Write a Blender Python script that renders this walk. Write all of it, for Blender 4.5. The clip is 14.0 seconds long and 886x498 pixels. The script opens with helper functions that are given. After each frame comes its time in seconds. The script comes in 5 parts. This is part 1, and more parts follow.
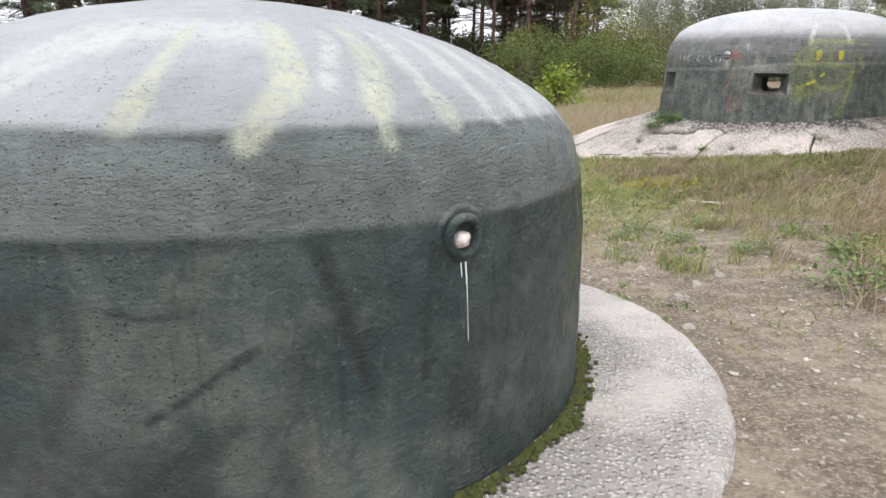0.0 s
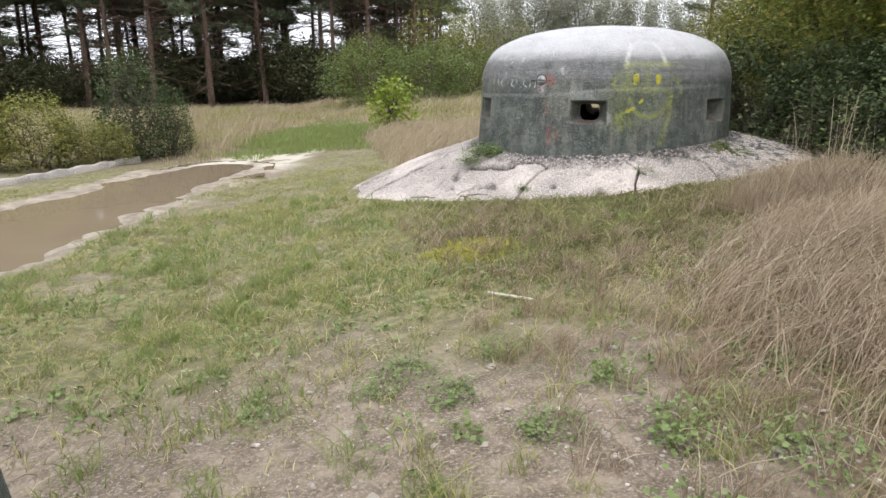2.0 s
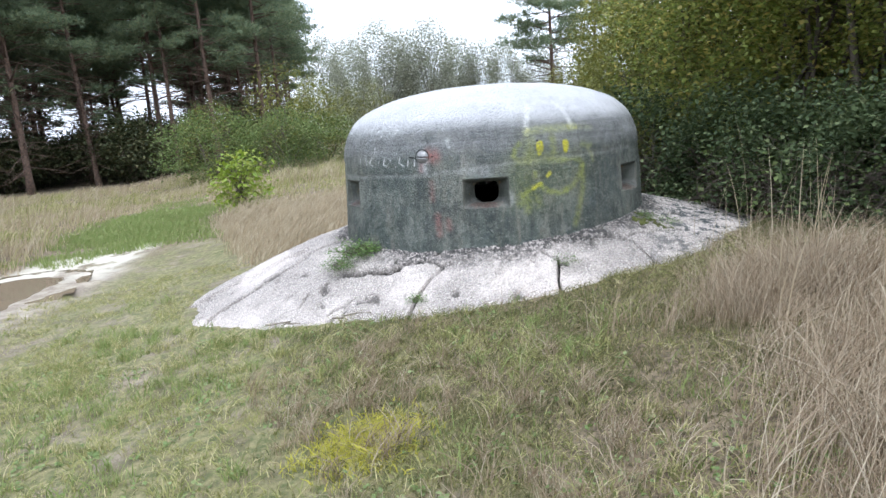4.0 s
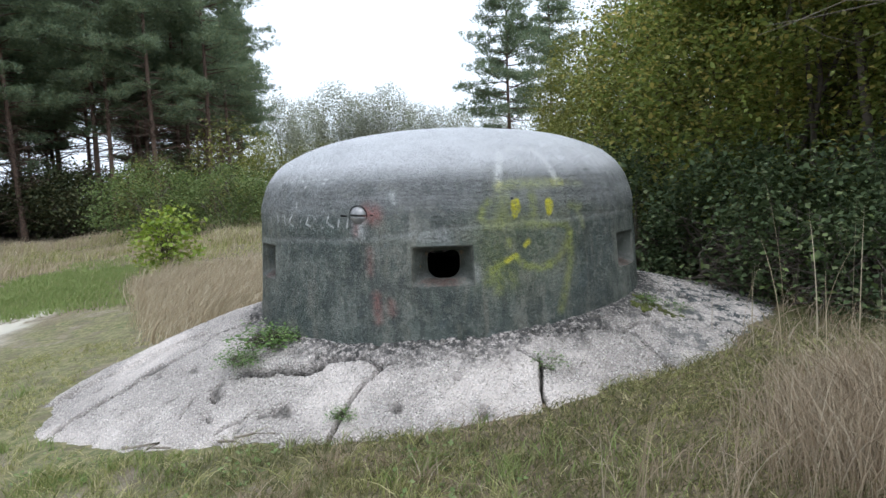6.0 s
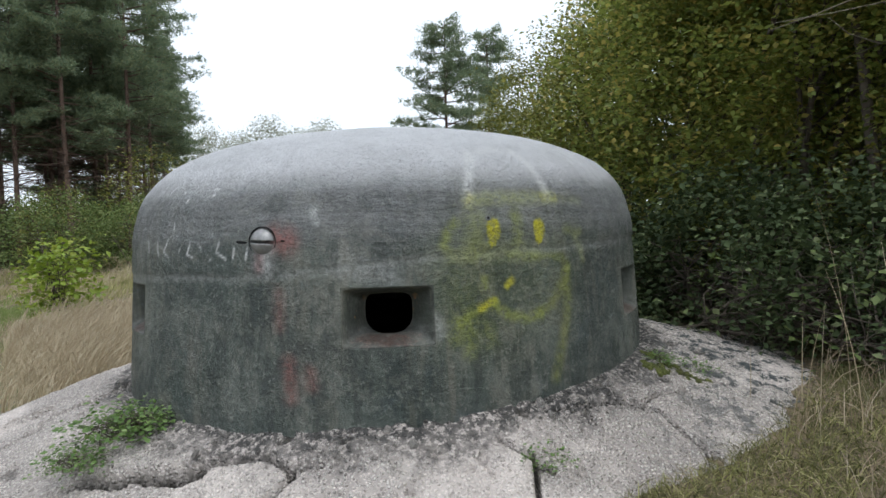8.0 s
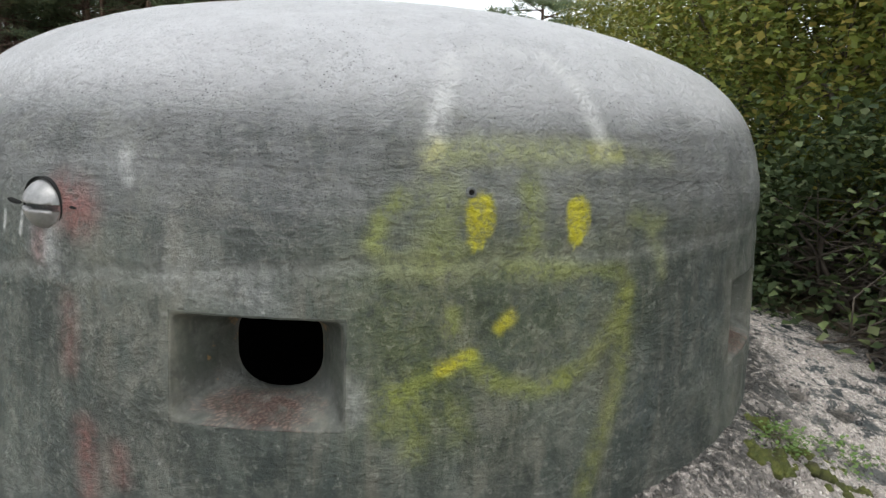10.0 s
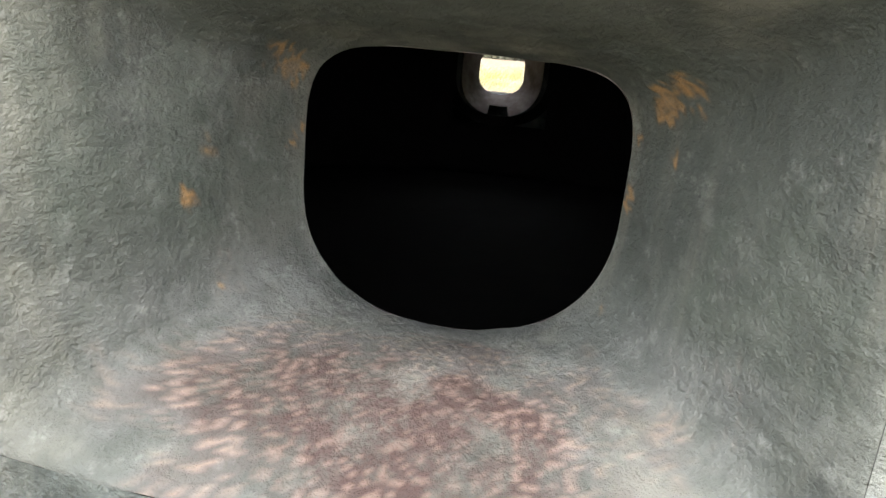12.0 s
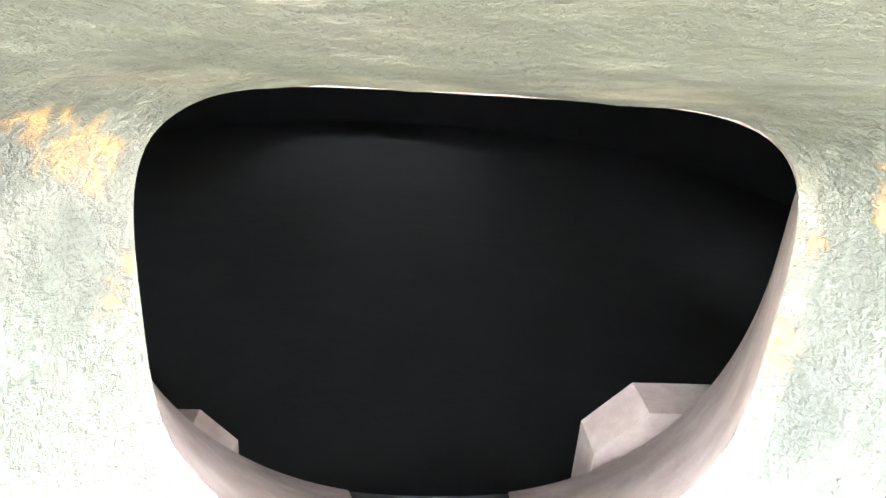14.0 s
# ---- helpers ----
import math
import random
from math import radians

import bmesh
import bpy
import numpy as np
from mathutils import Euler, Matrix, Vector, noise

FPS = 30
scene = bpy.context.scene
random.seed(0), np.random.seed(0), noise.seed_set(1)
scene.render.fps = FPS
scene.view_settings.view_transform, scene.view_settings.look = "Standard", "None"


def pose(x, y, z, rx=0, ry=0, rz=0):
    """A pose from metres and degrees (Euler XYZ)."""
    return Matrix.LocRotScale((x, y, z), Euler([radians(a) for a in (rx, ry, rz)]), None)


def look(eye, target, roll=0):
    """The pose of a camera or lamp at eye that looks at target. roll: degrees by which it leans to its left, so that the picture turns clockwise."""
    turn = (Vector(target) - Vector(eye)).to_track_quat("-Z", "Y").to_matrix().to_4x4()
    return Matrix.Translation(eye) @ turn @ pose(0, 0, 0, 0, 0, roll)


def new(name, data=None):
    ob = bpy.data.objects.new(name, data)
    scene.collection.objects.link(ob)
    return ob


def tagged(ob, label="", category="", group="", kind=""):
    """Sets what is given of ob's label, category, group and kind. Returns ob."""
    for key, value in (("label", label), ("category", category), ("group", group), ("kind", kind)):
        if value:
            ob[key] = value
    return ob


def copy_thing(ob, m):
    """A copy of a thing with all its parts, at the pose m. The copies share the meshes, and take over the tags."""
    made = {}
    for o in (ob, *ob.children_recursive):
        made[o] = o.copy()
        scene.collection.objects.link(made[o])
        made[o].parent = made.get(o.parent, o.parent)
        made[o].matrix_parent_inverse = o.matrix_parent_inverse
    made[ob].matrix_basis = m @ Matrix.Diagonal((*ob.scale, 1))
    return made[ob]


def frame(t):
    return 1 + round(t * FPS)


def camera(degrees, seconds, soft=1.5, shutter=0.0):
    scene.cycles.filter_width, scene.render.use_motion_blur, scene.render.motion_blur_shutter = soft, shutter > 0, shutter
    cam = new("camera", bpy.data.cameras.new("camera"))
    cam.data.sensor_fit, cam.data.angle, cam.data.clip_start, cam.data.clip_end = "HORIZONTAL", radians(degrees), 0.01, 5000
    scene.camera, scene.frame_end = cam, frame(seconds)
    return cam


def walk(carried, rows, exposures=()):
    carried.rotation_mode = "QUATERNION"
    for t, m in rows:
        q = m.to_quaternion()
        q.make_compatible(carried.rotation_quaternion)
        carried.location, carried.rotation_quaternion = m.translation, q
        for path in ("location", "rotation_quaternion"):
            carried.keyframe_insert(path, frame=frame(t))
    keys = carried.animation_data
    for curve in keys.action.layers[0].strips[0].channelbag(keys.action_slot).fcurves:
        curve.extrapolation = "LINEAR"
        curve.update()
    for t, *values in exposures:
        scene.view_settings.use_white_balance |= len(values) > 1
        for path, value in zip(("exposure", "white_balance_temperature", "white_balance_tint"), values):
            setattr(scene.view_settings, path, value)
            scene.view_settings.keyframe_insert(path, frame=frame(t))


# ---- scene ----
cam = camera(69.25, 14.0)
# seconds, x, y, z, heading, pitch, lean
PATH = [
    (0, -0.164, -0.630, 0.982, 0.75, -15.57, 1.01),
    (0.5, 0.028, -0.268, 1.048, -3.23, -13.73, -1.32),
    (1, 0.362, 0.100, 1.131, -4.70, -13.96, -0.14),
    (1.5, 0.570, 0.413, 1.172, -9.93, -14.06, 0.53),
    (2, 0.721, 0.861, 1.295, -11.39, -15.22, -0.31),
    (2.5, 0.930, 1.281, 1.305, -10.35, -15.15, 0.30),
    (3, 1.037, 1.662, 1.468, -9.33, -14.83, -1.46),
    (3.5, 1.065, 2.141, 1.473, -17.05, -13.58, -1.55),
    (4, 1.151, 2.674, 1.473, -23.32, -10.79, -4.25),
    (6.5, 1.953, 4.271, 1.294, -29.92, -3.45, -1.36),
    (7, 2.047, 4.600, 1.233, -32.42, -1.64, -1.20),
    (9.5, 3.208, 5.876, 1.403, -33.96, -5.32, -0.96),
    (10, 3.466, 6.176, 1.443, -26.12, -11.08, 2.19),
    (10.5, 3.519, 6.467, 1.448, -18.65, -13.67, 4.77),
    (11, 3.496, 6.816, 1.328, -18.77, -14.01, 4.57),
    (11.5, 3.506, 7.117, 1.106, -17.65, -15.93, 4.32),
    (12, 3.612, 7.315, 0.974, -22.50, -17.30, 5.72),
    (12.5, 3.648, 7.420, 0.962, -27.22, -17.10, 6.04),
    (13, 3.647, 7.461, 0.974, -30.00, -17.60, 5.23),
    (13.5, 3.644, 7.504, 0.986, -33.61, -19.40, 5.21),
    (14, 3.662, 7.547, 1.002, -34.21, -22.48, 4.09),
]
walk(cam, [(t, pose(x, y, z, 90 + p, 0, yaw) @ pose(0, 0, 0, 0, 0, r)) for t, x, y, z, yaw, p, r in PATH],
     [(0, 0.58, 6500, 10), (0.5, 0.68, 6500, 10), (1.5, 0.5, 6500, 10), (2.0, 0.6, 6500, 10), (2.5, 0.72, 6450, 9), (3.0, 0.7, 6450, 9), (3.5, 0.82, 5950, 9), (4.0, 0.84, 5800, 8), (6.5, 0.1, 5900, 6), (7.0, -0.05, 5950, 6), (9.5, 0.5, 6450, 5), (10.0, 0.58, 6500, 6),
      (10.5, 0.82, 6500, 7), (11.0, 1.15, 6500, 7), (11.5, 1.7, 6500, 8), (12.0, 2.4, 6500, 8), (12.5, 3.75, 6550, 8), (13.0, 4.55, 6550, 8), (13.5, 5.3, 6500, 7), (14.0, 5.9, 6500, 7)])

# ---- light: bright overcast autumn sky ----
world = bpy.data.worlds.new("overcast")
scene.world = world
world.use_nodes = True
wn, wl = world.node_tree.nodes, world.node_tree.links
sky = wn.new("ShaderNodeTexSky")
sky.sky_type, sky.sun_disc = "NISHITA", False
sky.sun_elevation, sky.sun_rotation = radians(64), radians(192)
sky.dust_density, sky.air_density = 4.0, 1.0
grey = wn.new("ShaderNodeRGBToBW")
wl.new(sky.outputs[0], grey.inputs[0])
haze = wn.new("ShaderNodeMix")
haze.data_type = "RGBA"
haze.inputs[0].default_value = 0.8
wl.new(sky.outputs[0], haze.inputs[6])
wl.new(grey.outputs[0], haze.inputs[7])
veil = wn.new("ShaderNodeMix")      # cloud veil: evens the sky out
veil.data_type = "RGBA"
veil.inputs[0].default_value = 0.65
wl.new(haze.outputs[2], veil.inputs[6])
veil.inputs[7].default_value = (9.5, 9.8, 10.6, 1)
wl.new(veil.outputs[2], wn["Background"].inputs[0])
wn["Background"].inputs[1].default_value = 0.145
sun = new("sun", bpy.data.lights.new("sun", "SUN"))
sun.data.energy, sun.data.angle, sun.data.color = 1.0, radians(25), (1.0, 0.96, 0.9)
sun.matrix_world = look((0, 0, 30), (3, 14, 0))


# ---- materials ----
class Mat:
    """A node material with short calls."""

    def __init__(self, name, rough=0.8):
        self.m = bpy.data.materials.new(name)
        self.m.use_nodes = True
        self.n, self.l = self.m.node_tree.nodes, self.m.node_tree.links
        self.b = self.n["Principled BSDF"]
        self.b.inputs["Roughness"].default_value = rough
        self.pos = self.n.new("ShaderNodeTexCoord").outputs["Object"]

    def put(self, a, sock):
        if hasattr(a, "is_output"):
            self.l.new(a, sock)
        elif isinstance(a, (tuple, list)):
            sock.default_value = (*a, 1) if len(a) == 3 and len(sock.default_value) == 4 else a
        else:
            sock.default_value = a

    def noise(self, scale, detail=5, rough=0.6, at=None, colour=False):
        t = self.n.new("ShaderNodeTexNoise")
        t.inputs["Scale"].default_value, t.inputs["Detail"].default_value, t.inputs["Roughness"].default_value = scale, detail, rough
        self.l.new(at or self.pos, t.inputs["Vector"])
        return t.outputs["Color" if colour else "Fac"]

    def voronoi(self, scale, out="Distance", at=None, feature="F1", rnd=1.0):
        t = self.n.new("ShaderNodeTexVoronoi")
        t.feature = feature
        t.inputs["Scale"].default_value, t.inputs["Randomness"].default_value = scale, rnd
        self.l.new(at or self.pos, t.inputs["Vector"])
        return t.outputs[out]

    def stretch(self, x, y, z):
        t = self.n.new("ShaderNodeMapping")
        t.inputs["Scale"].default_value = (x, y, z)
        self.l.new(self.pos, t.inputs["Vector"])
        return t.outputs[0]

    def ramp(self, a, lo, hi, c0=0.0, c1=1.0):
        t = self.n.new("ShaderNodeMapRange")
        t.interpolation_type = "SMOOTHSTEP"
        self.put(a, t.inputs[0])
        for i, v in enumerate((lo, hi, c0, c1)):
            t.inputs[i + 1].default_value = v
        return t.outputs[0]

    def math(self, op, a, b=0.0):
        t = self.n.new("ShaderNodeMath")
        t.operation = op
        self.put(a, t.inputs[0])
        self.put(b, t.inputs[1])
        return t.outputs[0]

    def mix(self, f, a, b, mode="MIX"):
        t = self.n.new("ShaderNodeMix")
        t.data_type, t.blend_type = "RGBA", mode
        self.put(f, t.inputs[0])
        self.put(a, t.inputs[6])
        self.put(b, t.inputs[7])
        return t.outputs[2]

    def xyz(self, i, at=None):
        t = self.n.new("ShaderNodeSeparateXYZ")
        self.l.new(at or self.pos, t.inputs[0])
        return t.outputs[i]

    def attr(self, name, out="Color"):
        t = self.n.new("ShaderNodeAttribute")
        t.attribute_name = name
        return t.outputs[out]

    def island(self):
        return self.n.new("ShaderNodeNewGeometry").outputs["Random Per Island"]

    def each(self):
        return self.n.new("ShaderNodeObjectInfo").outputs["Random"]

    def bump(self, h, strength=0.5, dist=0.01):
        t = self.n.new("ShaderNodeBump")
        t.inputs["Strength"].default_value, t.inputs["Distance"].default_value = strength, dist
        self.l.new(h, t.inputs["Height"])
        self.l.new(t.outputs[0], self.b.inputs["Normal"])

    def done(self, colour, rough=None):
        self.put(colour, self.b.inputs["Base Color"])
        if rough is not None:
            self.put(rough, self.b.inputs["Roughness"])
        return self.m


def shell_paint(name, low, high, band, top, z_band, z_top, soft, pits=1.0, stain=1.0, relief=0.017):
    """Weathered camouflage paint on rough cast steel, paler higher up, where the sky's reflection is painted in too;
    'paint' holds the sprayed and other strokes, its alpha how thick they lie.
    """
    k = Mat(name)
    z = k.xyz(2)
    wob = k.math("ADD", z, k.math("MULTIPLY", k.math("SUBTRACT", k.noise(3.5, 5), 0.5), 0.10 if soft > 0.05 else 0.035))
    streak = k.noise(1.0, 7, 0.68, k.stretch(10, 10, 0.9))
    fall = k.noise(1.0, 5, 0.6, k.stretch(26, 26, 1.6))
    blot = k.noise(2.6, 7, 0.66)
    blot2 = k.noise(6.5, 6, 0.68)
    grain = k.noise(60, 6, 0.75)
    col = k.mix(k.ramp(blot, 0.36, 0.64), low, high)
    col = k.mix(k.ramp(streak, 0.50, 0.70, 0, 0.6 * stain), col, (0.21, 0.195, 0.155))
    col = k.mix(k.ramp(k.noise(2.1, 6, 0.7, k.stretch(1.3, 1.3, 0.8)), 0.52, 0.62, 0, 0.55 * stain), col, (0.25, 0.24, 0.195))
    col = k.mix(k.ramp(k.noise(4.3, 6, 0.7), 0.56, 0.68, 0, 0.5), col, (0.10, 0.125, 0.135))
    col = k.mix(k.ramp(k.noise(1.7, 5, 0.65), 0.50, 0.66, 0, 0.65), col, tuple(c * 0.55 for c in low))
    col = k.mix(k.ramp(blot2, 0.55, 0.70, 0, 0.45 * stain), col, (0.23, 0.235, 0.205))
    col = k.mix(k.ramp(fall, 0.56, 0.74, 0, 0.5), col, tuple(c * 0.5 for c in low))
    if soft > 0.05:                 # dark drawn-out patches below, brushed coats above
        patchy = k.noise(1.0, 7, 0.7, k.stretch(8, 8, 2.4))
        col = k.mix(k.ramp(patchy, 0.50, 0.60, 0, 0.6), col, tuple(c * 0.6 for c in low))
        col = k.mix(k.ramp(patchy, 0.34, 0.45, 0.4, 0), col, (0.20, 0.195, 0.165))
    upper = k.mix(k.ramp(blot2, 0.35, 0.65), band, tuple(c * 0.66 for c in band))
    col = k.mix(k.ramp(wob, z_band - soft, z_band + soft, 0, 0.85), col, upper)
    if soft > 0.05:
        brush = k.noise(1.0, 7, 0.72, k.stretch(2.2, 2.2, 36))
        col = k.mix(k.math("MULTIPLY", k.ramp(brush, 0.48, 0.62, 0, 0.6), k.ramp(wob, z_band - 0.12, z_band)), col, tuple(c * 0.45 for c in band))
        col = k.mix(k.math("MULTIPLY", k.ramp(brush, 0.34, 0.46, 0.5, 0), k.ramp(wob, z_band - 0.12, z_band)), col, (0.33, 0.33, 0.335))
    # cap colour: pale paint plus the sheen of the sky
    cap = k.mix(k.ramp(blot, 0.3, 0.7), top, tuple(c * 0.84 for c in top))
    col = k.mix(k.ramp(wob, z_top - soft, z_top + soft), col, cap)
    col = k.mix(k.ramp(grain, 0.54, 0.70, 0, 0.24), col, (0.40, 0.40, 0.365))
    col = k.mix(k.ramp(grain, 0.32, 0.45, 0.28, 0), col, (0.03, 0.035, 0.033))
    rough_part = k.ramp(k.noise(3.1, 4, 0.6), 0.40, 0.58)
    if pits > 1.2:                  # the cast band is pitted all over
        rough_part = k.math("MAXIMUM", rough_part, k.math("MULTIPLY", k.ramp(z, z_band - 0.03, z_band + 0.03), k.ramp(z, z_top, z_top + 0.05, 1, 0.3)))
    pit = k.math("MULTIPLY", k.ramp(k.math("ADD", k.voronoi(80), k.math("MULTIPLY", k.noise(110, 4), 0.35)), 0.24, 0.42, min(1.0, pits), 0), k.math("MULTIPLY", rough_part, k.ramp(k.noise(14, 3), 0.40, 0.56)))
    if pits > 1.2:                  # finer, denser pitting under the cap
        fine_pit = k.ramp(k.math("ADD", k.voronoi(140, at=k.stretch(0.75, 0.75, 1.3)), k.math("MULTIPLY", k.noise(130, 3), 0.45)), 0.40, 0.66, 0.26, 0)
        belt = k.math("MULTIPLY", k.ramp(wob, 0.70, 0.76), k.ramp(wob, 0.86, 0.885, 1, 0.05))
        pit = k.math("MAXIMUM", pit, k.math("MULTIPLY", k.math("MULTIPLY", fine_pit, belt), k.ramp(k.noise(6, 4), 0.36, 0.50)))
    if soft > 0.05:                 # chipped mottling on the wall, sparse pinholes
        below = k.ramp(wob, z_top - 0.1, z_top + 0.08, 1, 0.2)
        col = k.mix(k.math("MULTIPLY", k.ramp(k.noise(11, 8, 0.78), 0.51, 0.60, 0, 0.32), below), col, (0.26, 0.262, 0.225))
        col = k.mix(k.math("MULTIPLY", k.ramp(k.noise(8, 8, 0.78, k.stretch(1.4, 1.4, 0.9)), 0.50, 0.60, 0, 0.36), below), col, (0.045, 0.060, 0.058))
        col = k.mix(k.math("MULTIPLY", k.ramp(k.noise(30, 6, 0.75), 0.55, 0.64, 0, 0.36), below), col, (0.33, 0.335, 0.30))
        hole = k.math("MULTIPLY", k.ramp(k.math("ADD", k.voronoi(115), k.math("MULTIPLY", k.noise(150, 3), 0.4)), 0.34, 0.46, 1, 0), k.ramp(k.xyz(0, k.voronoi(115, "Color")), 0.55, 0.70))
        hole = k.math("MULTIPLY", hole, k.math("MULTIPLY", k.ramp(k.noise(4, 4, 0.65), 0.44, 0.56), k.ramp(z, z_band, z_band + 0.16, 0.15, 1)))
        pit = k.math("MAXIMUM", pit, hole)
    col = k.mix(k.math("MULTIPLY", pit, 0.75), col, (0.018, 0.02, 0.02))
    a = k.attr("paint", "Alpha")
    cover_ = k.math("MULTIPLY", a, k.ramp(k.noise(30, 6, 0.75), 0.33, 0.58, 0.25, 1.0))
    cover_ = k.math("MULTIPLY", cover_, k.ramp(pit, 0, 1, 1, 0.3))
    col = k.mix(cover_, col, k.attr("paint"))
    h = k.math("ADD", k.math("MULTIPLY", k.noise(15, 9, 0.72), 1.1), k.math("MULTIPLY", pit, -0.6 * pits))
    h = k.math("ADD", h, k.math("MULTIPLY", k.noise(42, 7, 0.7), 1.1))
    h = k.math("ADD", h, k.math("MULTIPLY", k.noise(170, 4, 0.7), 0.12))
    h = k.math("ADD", h, k.math("MULTIPLY", k.math("MULTIPLY", k.noise(1.0, 6, 0.7, k.stretch(40, 40, 95)), rough_part), 0.5))
    # long horizontal ripples of the casting skin
    ripple = k.noise(1.0, 6, 0.7, k.stretch(22, 22, 75))
    zone = k.ramp(k.noise(2.3, 4), 0.42, 0.60, 0.25, 1.0)
    if pits > 1.2:
        zone = k.math("MULTIPLY", zone, k.ramp(z, z_band - 0.02, z_band + 0.05, 0.12, 1))
    else:
        zone = k.math("MULTIPLY", zone, k.math("MULTIPLY", k.ramp(z, z_band - 0.08, z_band, 0.2, 1), k.ramp(z, z_top - 0.05, z_top + 0.1, 1, 0.15)))
    h = k.math("ADD", h, k.math("MULTIPLY", k.math("MULTIPLY", ripple, zone), 1.8 if pits > 1.2 else 0.9 if pits > 0 else 0.1))
    k.bump(h, 1.0, relief)
    return k.done(col, k.ramp(k.noise(20, 4), 0.3, 0.7, *((0.33, 0.58) if pits > 0 else (0.6, 0.85))))


def simple(name, a, b, scale, rough=0.7, bump=0.3, metal=0.0, dist=0.006, stain=None):
    k = Mat(name, rough)
    f = k.noise(scale, 6, 0.65)
    col = k.mix(k.ramp(f, 0.3, 0.7), a, b)
    if stain:
        col = k.mix(k.ramp(k.noise(scale * 0.22, 4), 0.5, 0.7, 0, 0.8), col, stain)
    k.bump(k.noise(scale * 3, 6, 0.7), bump, dist)
    k.b.inputs["Metallic"].default_value = metal
    return k.done(col)


def concrete(name, pale, mid, dark, cx, cy, coarse=1.0):
    """Broken old concrete with showing aggregate and lichen."""
    k = Mat(name, 0.93)
    col = k.mix(k.ramp(k.noise(1.6, 5), 0.35, 0.65), pale, mid)
    peb = k.voronoi(58, "Color")
    pv = k.xyz(0, peb)
    f1 = k.voronoi(58)
    rough_zone = k.ramp(k.noise(1.1, 4, 0.6), 0.40, 0.54, 0.5 * coarse, 0.95 * coarse) if coarse > 0.5 else k.ramp(k.noise(1.4, 4, 0.6), 0.42, 0.60, 0.12, 0.75)
    stone = k.mix(k.ramp(pv, 0.05, 0.75), (0.24, 0.21, 0.19), (0.74, 0.69, 0.64))
    col = k.mix(k.math("MULTIPLY", k.ramp(f1, 0.38, 0.5, 0.8, 0.0), rough_zone), col, stone)
    col = k.mix(k.math("MULTIPLY", k.ramp(f1, 0.46, 0.60, 0, 0.65), rough_zone), col, (0.10, 0.09, 0.082))
    lich = k.math("MULTIPLY", k.ramp(k.noise(8, 8, 0.8), 0.50, 0.545), k.ramp(k.math("ADD", k.xyz(0), k.math("MULTIPLY", k.math("SUBTRACT", k.noise(1.4, 4), 0.5), 1.8)), cx, cy))
    col = k.mix(lich, col, dark)
    if coarse > 0.5:                # black lichen along the steel
        sq = k.math("SQRT", k.math("ADD", k.math("POWER", k.xyz(0), 2.0), k.math("POWER", k.xyz(1), 2.0)))
        ring = k.ramp(k.math("ADD", sq, k.math("MULTIPLY", k.math("SUBTRACT", k.noise(5, 6, 0.7), 0.5), 0.55)), 1.62, 1.84, 1, 0)
        col = k.mix(k.math("MULTIPLY", ring, k.ramp(k.noise(34, 5, 0.7), 0.40, 0.52, 0.25, 0.95)), col, (0.035, 0.035, 0.034))
    col = k.mix(k.ramp(k.noise(60, 6, 0.75), 0.54, 0.64, 0, 0.32 if coarse > 0.5 else 0.25), col, (0.16, 0.145, 0.13))
    col = k.mix(k.ramp(k.noise(4.5, 6, 0.7), 0.55, 0.68, 0, 0.28), col, (0.25, 0.22, 0.19))
    if coarse > 0.5:                # soil in the cracks, and their shade put into the colour
        col = k.mix(k.math("MULTIPLY", k.attr("paint", "Alpha"), k.ramp(k.noise(45, 5, 0.7), 0.30, 0.50, 0.55, 1)), col, (0.040, 0.035, 0.028))
    h = k.math("ADD", k.math("MULTIPLY", k.ramp(f1, 0.2, 0.55, 1, 0), rough_zone), k.noise(24, 7, 0.7))
    k.bump(h, 1.0, 0.02)
    return k.done(col)


def blades(name, a, b, c, rough=0.75, translucent=0.25, rare=0.6):
    """Grass or leaves; each blade takes its own shade."""
    k = Mat(name, rough)
    r = k.island()
    col = k.mix(k.ramp(r, 0.0, 0.55), a, b)
    col = k.mix(k.ramp(r, rare, 1.0), col, c)
    col = k.mix(k.ramp(k.noise(0.8, 3), 0.35, 0.65, 0, 0.45), col, b)
    t = k.n.new("ShaderNodeBsdfTranslucent")
    k.put(col, t.inputs[0])
    m = k.n.new("ShaderNodeMixShader")
    m.inputs[0].default_value = translucent
    k.put(col, k.b.inputs["Base Color"])
    k.l.new(k.b.outputs[0], m.inputs[1])
    k.l.new(t.outputs[0], m.inputs[2])
    k.l.new(m.outputs[0], k.n["Material Output"].inputs[0])
    return k.m


# cap colours of both domes include the sky's reflection besides pale paint
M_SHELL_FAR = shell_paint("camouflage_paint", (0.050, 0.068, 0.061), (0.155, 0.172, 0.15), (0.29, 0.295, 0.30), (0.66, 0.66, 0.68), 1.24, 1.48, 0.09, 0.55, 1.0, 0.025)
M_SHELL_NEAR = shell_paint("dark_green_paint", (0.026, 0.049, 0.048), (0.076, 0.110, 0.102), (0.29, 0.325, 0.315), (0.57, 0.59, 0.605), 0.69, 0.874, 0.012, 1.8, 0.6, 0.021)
# recess colours kept darker than the wall: the hollow's shade is mixed in
M_RECESS = shell_paint("shaded_recess_paint", (0.030, 0.035, 0.029), (0.082, 0.088, 0.074), (0.28, 0.29, 0.26), (0.30, 0.31, 0.28), 1.6, 1.8, 0.04, 0.0, 1.0, 0.007)
# near-black colour that stands in for shade inside the dome and in bores
M_DARK = simple("shade_black", (0.004, 0.004, 0.004), (0.008, 0.008, 0.008), 8, 1.0)
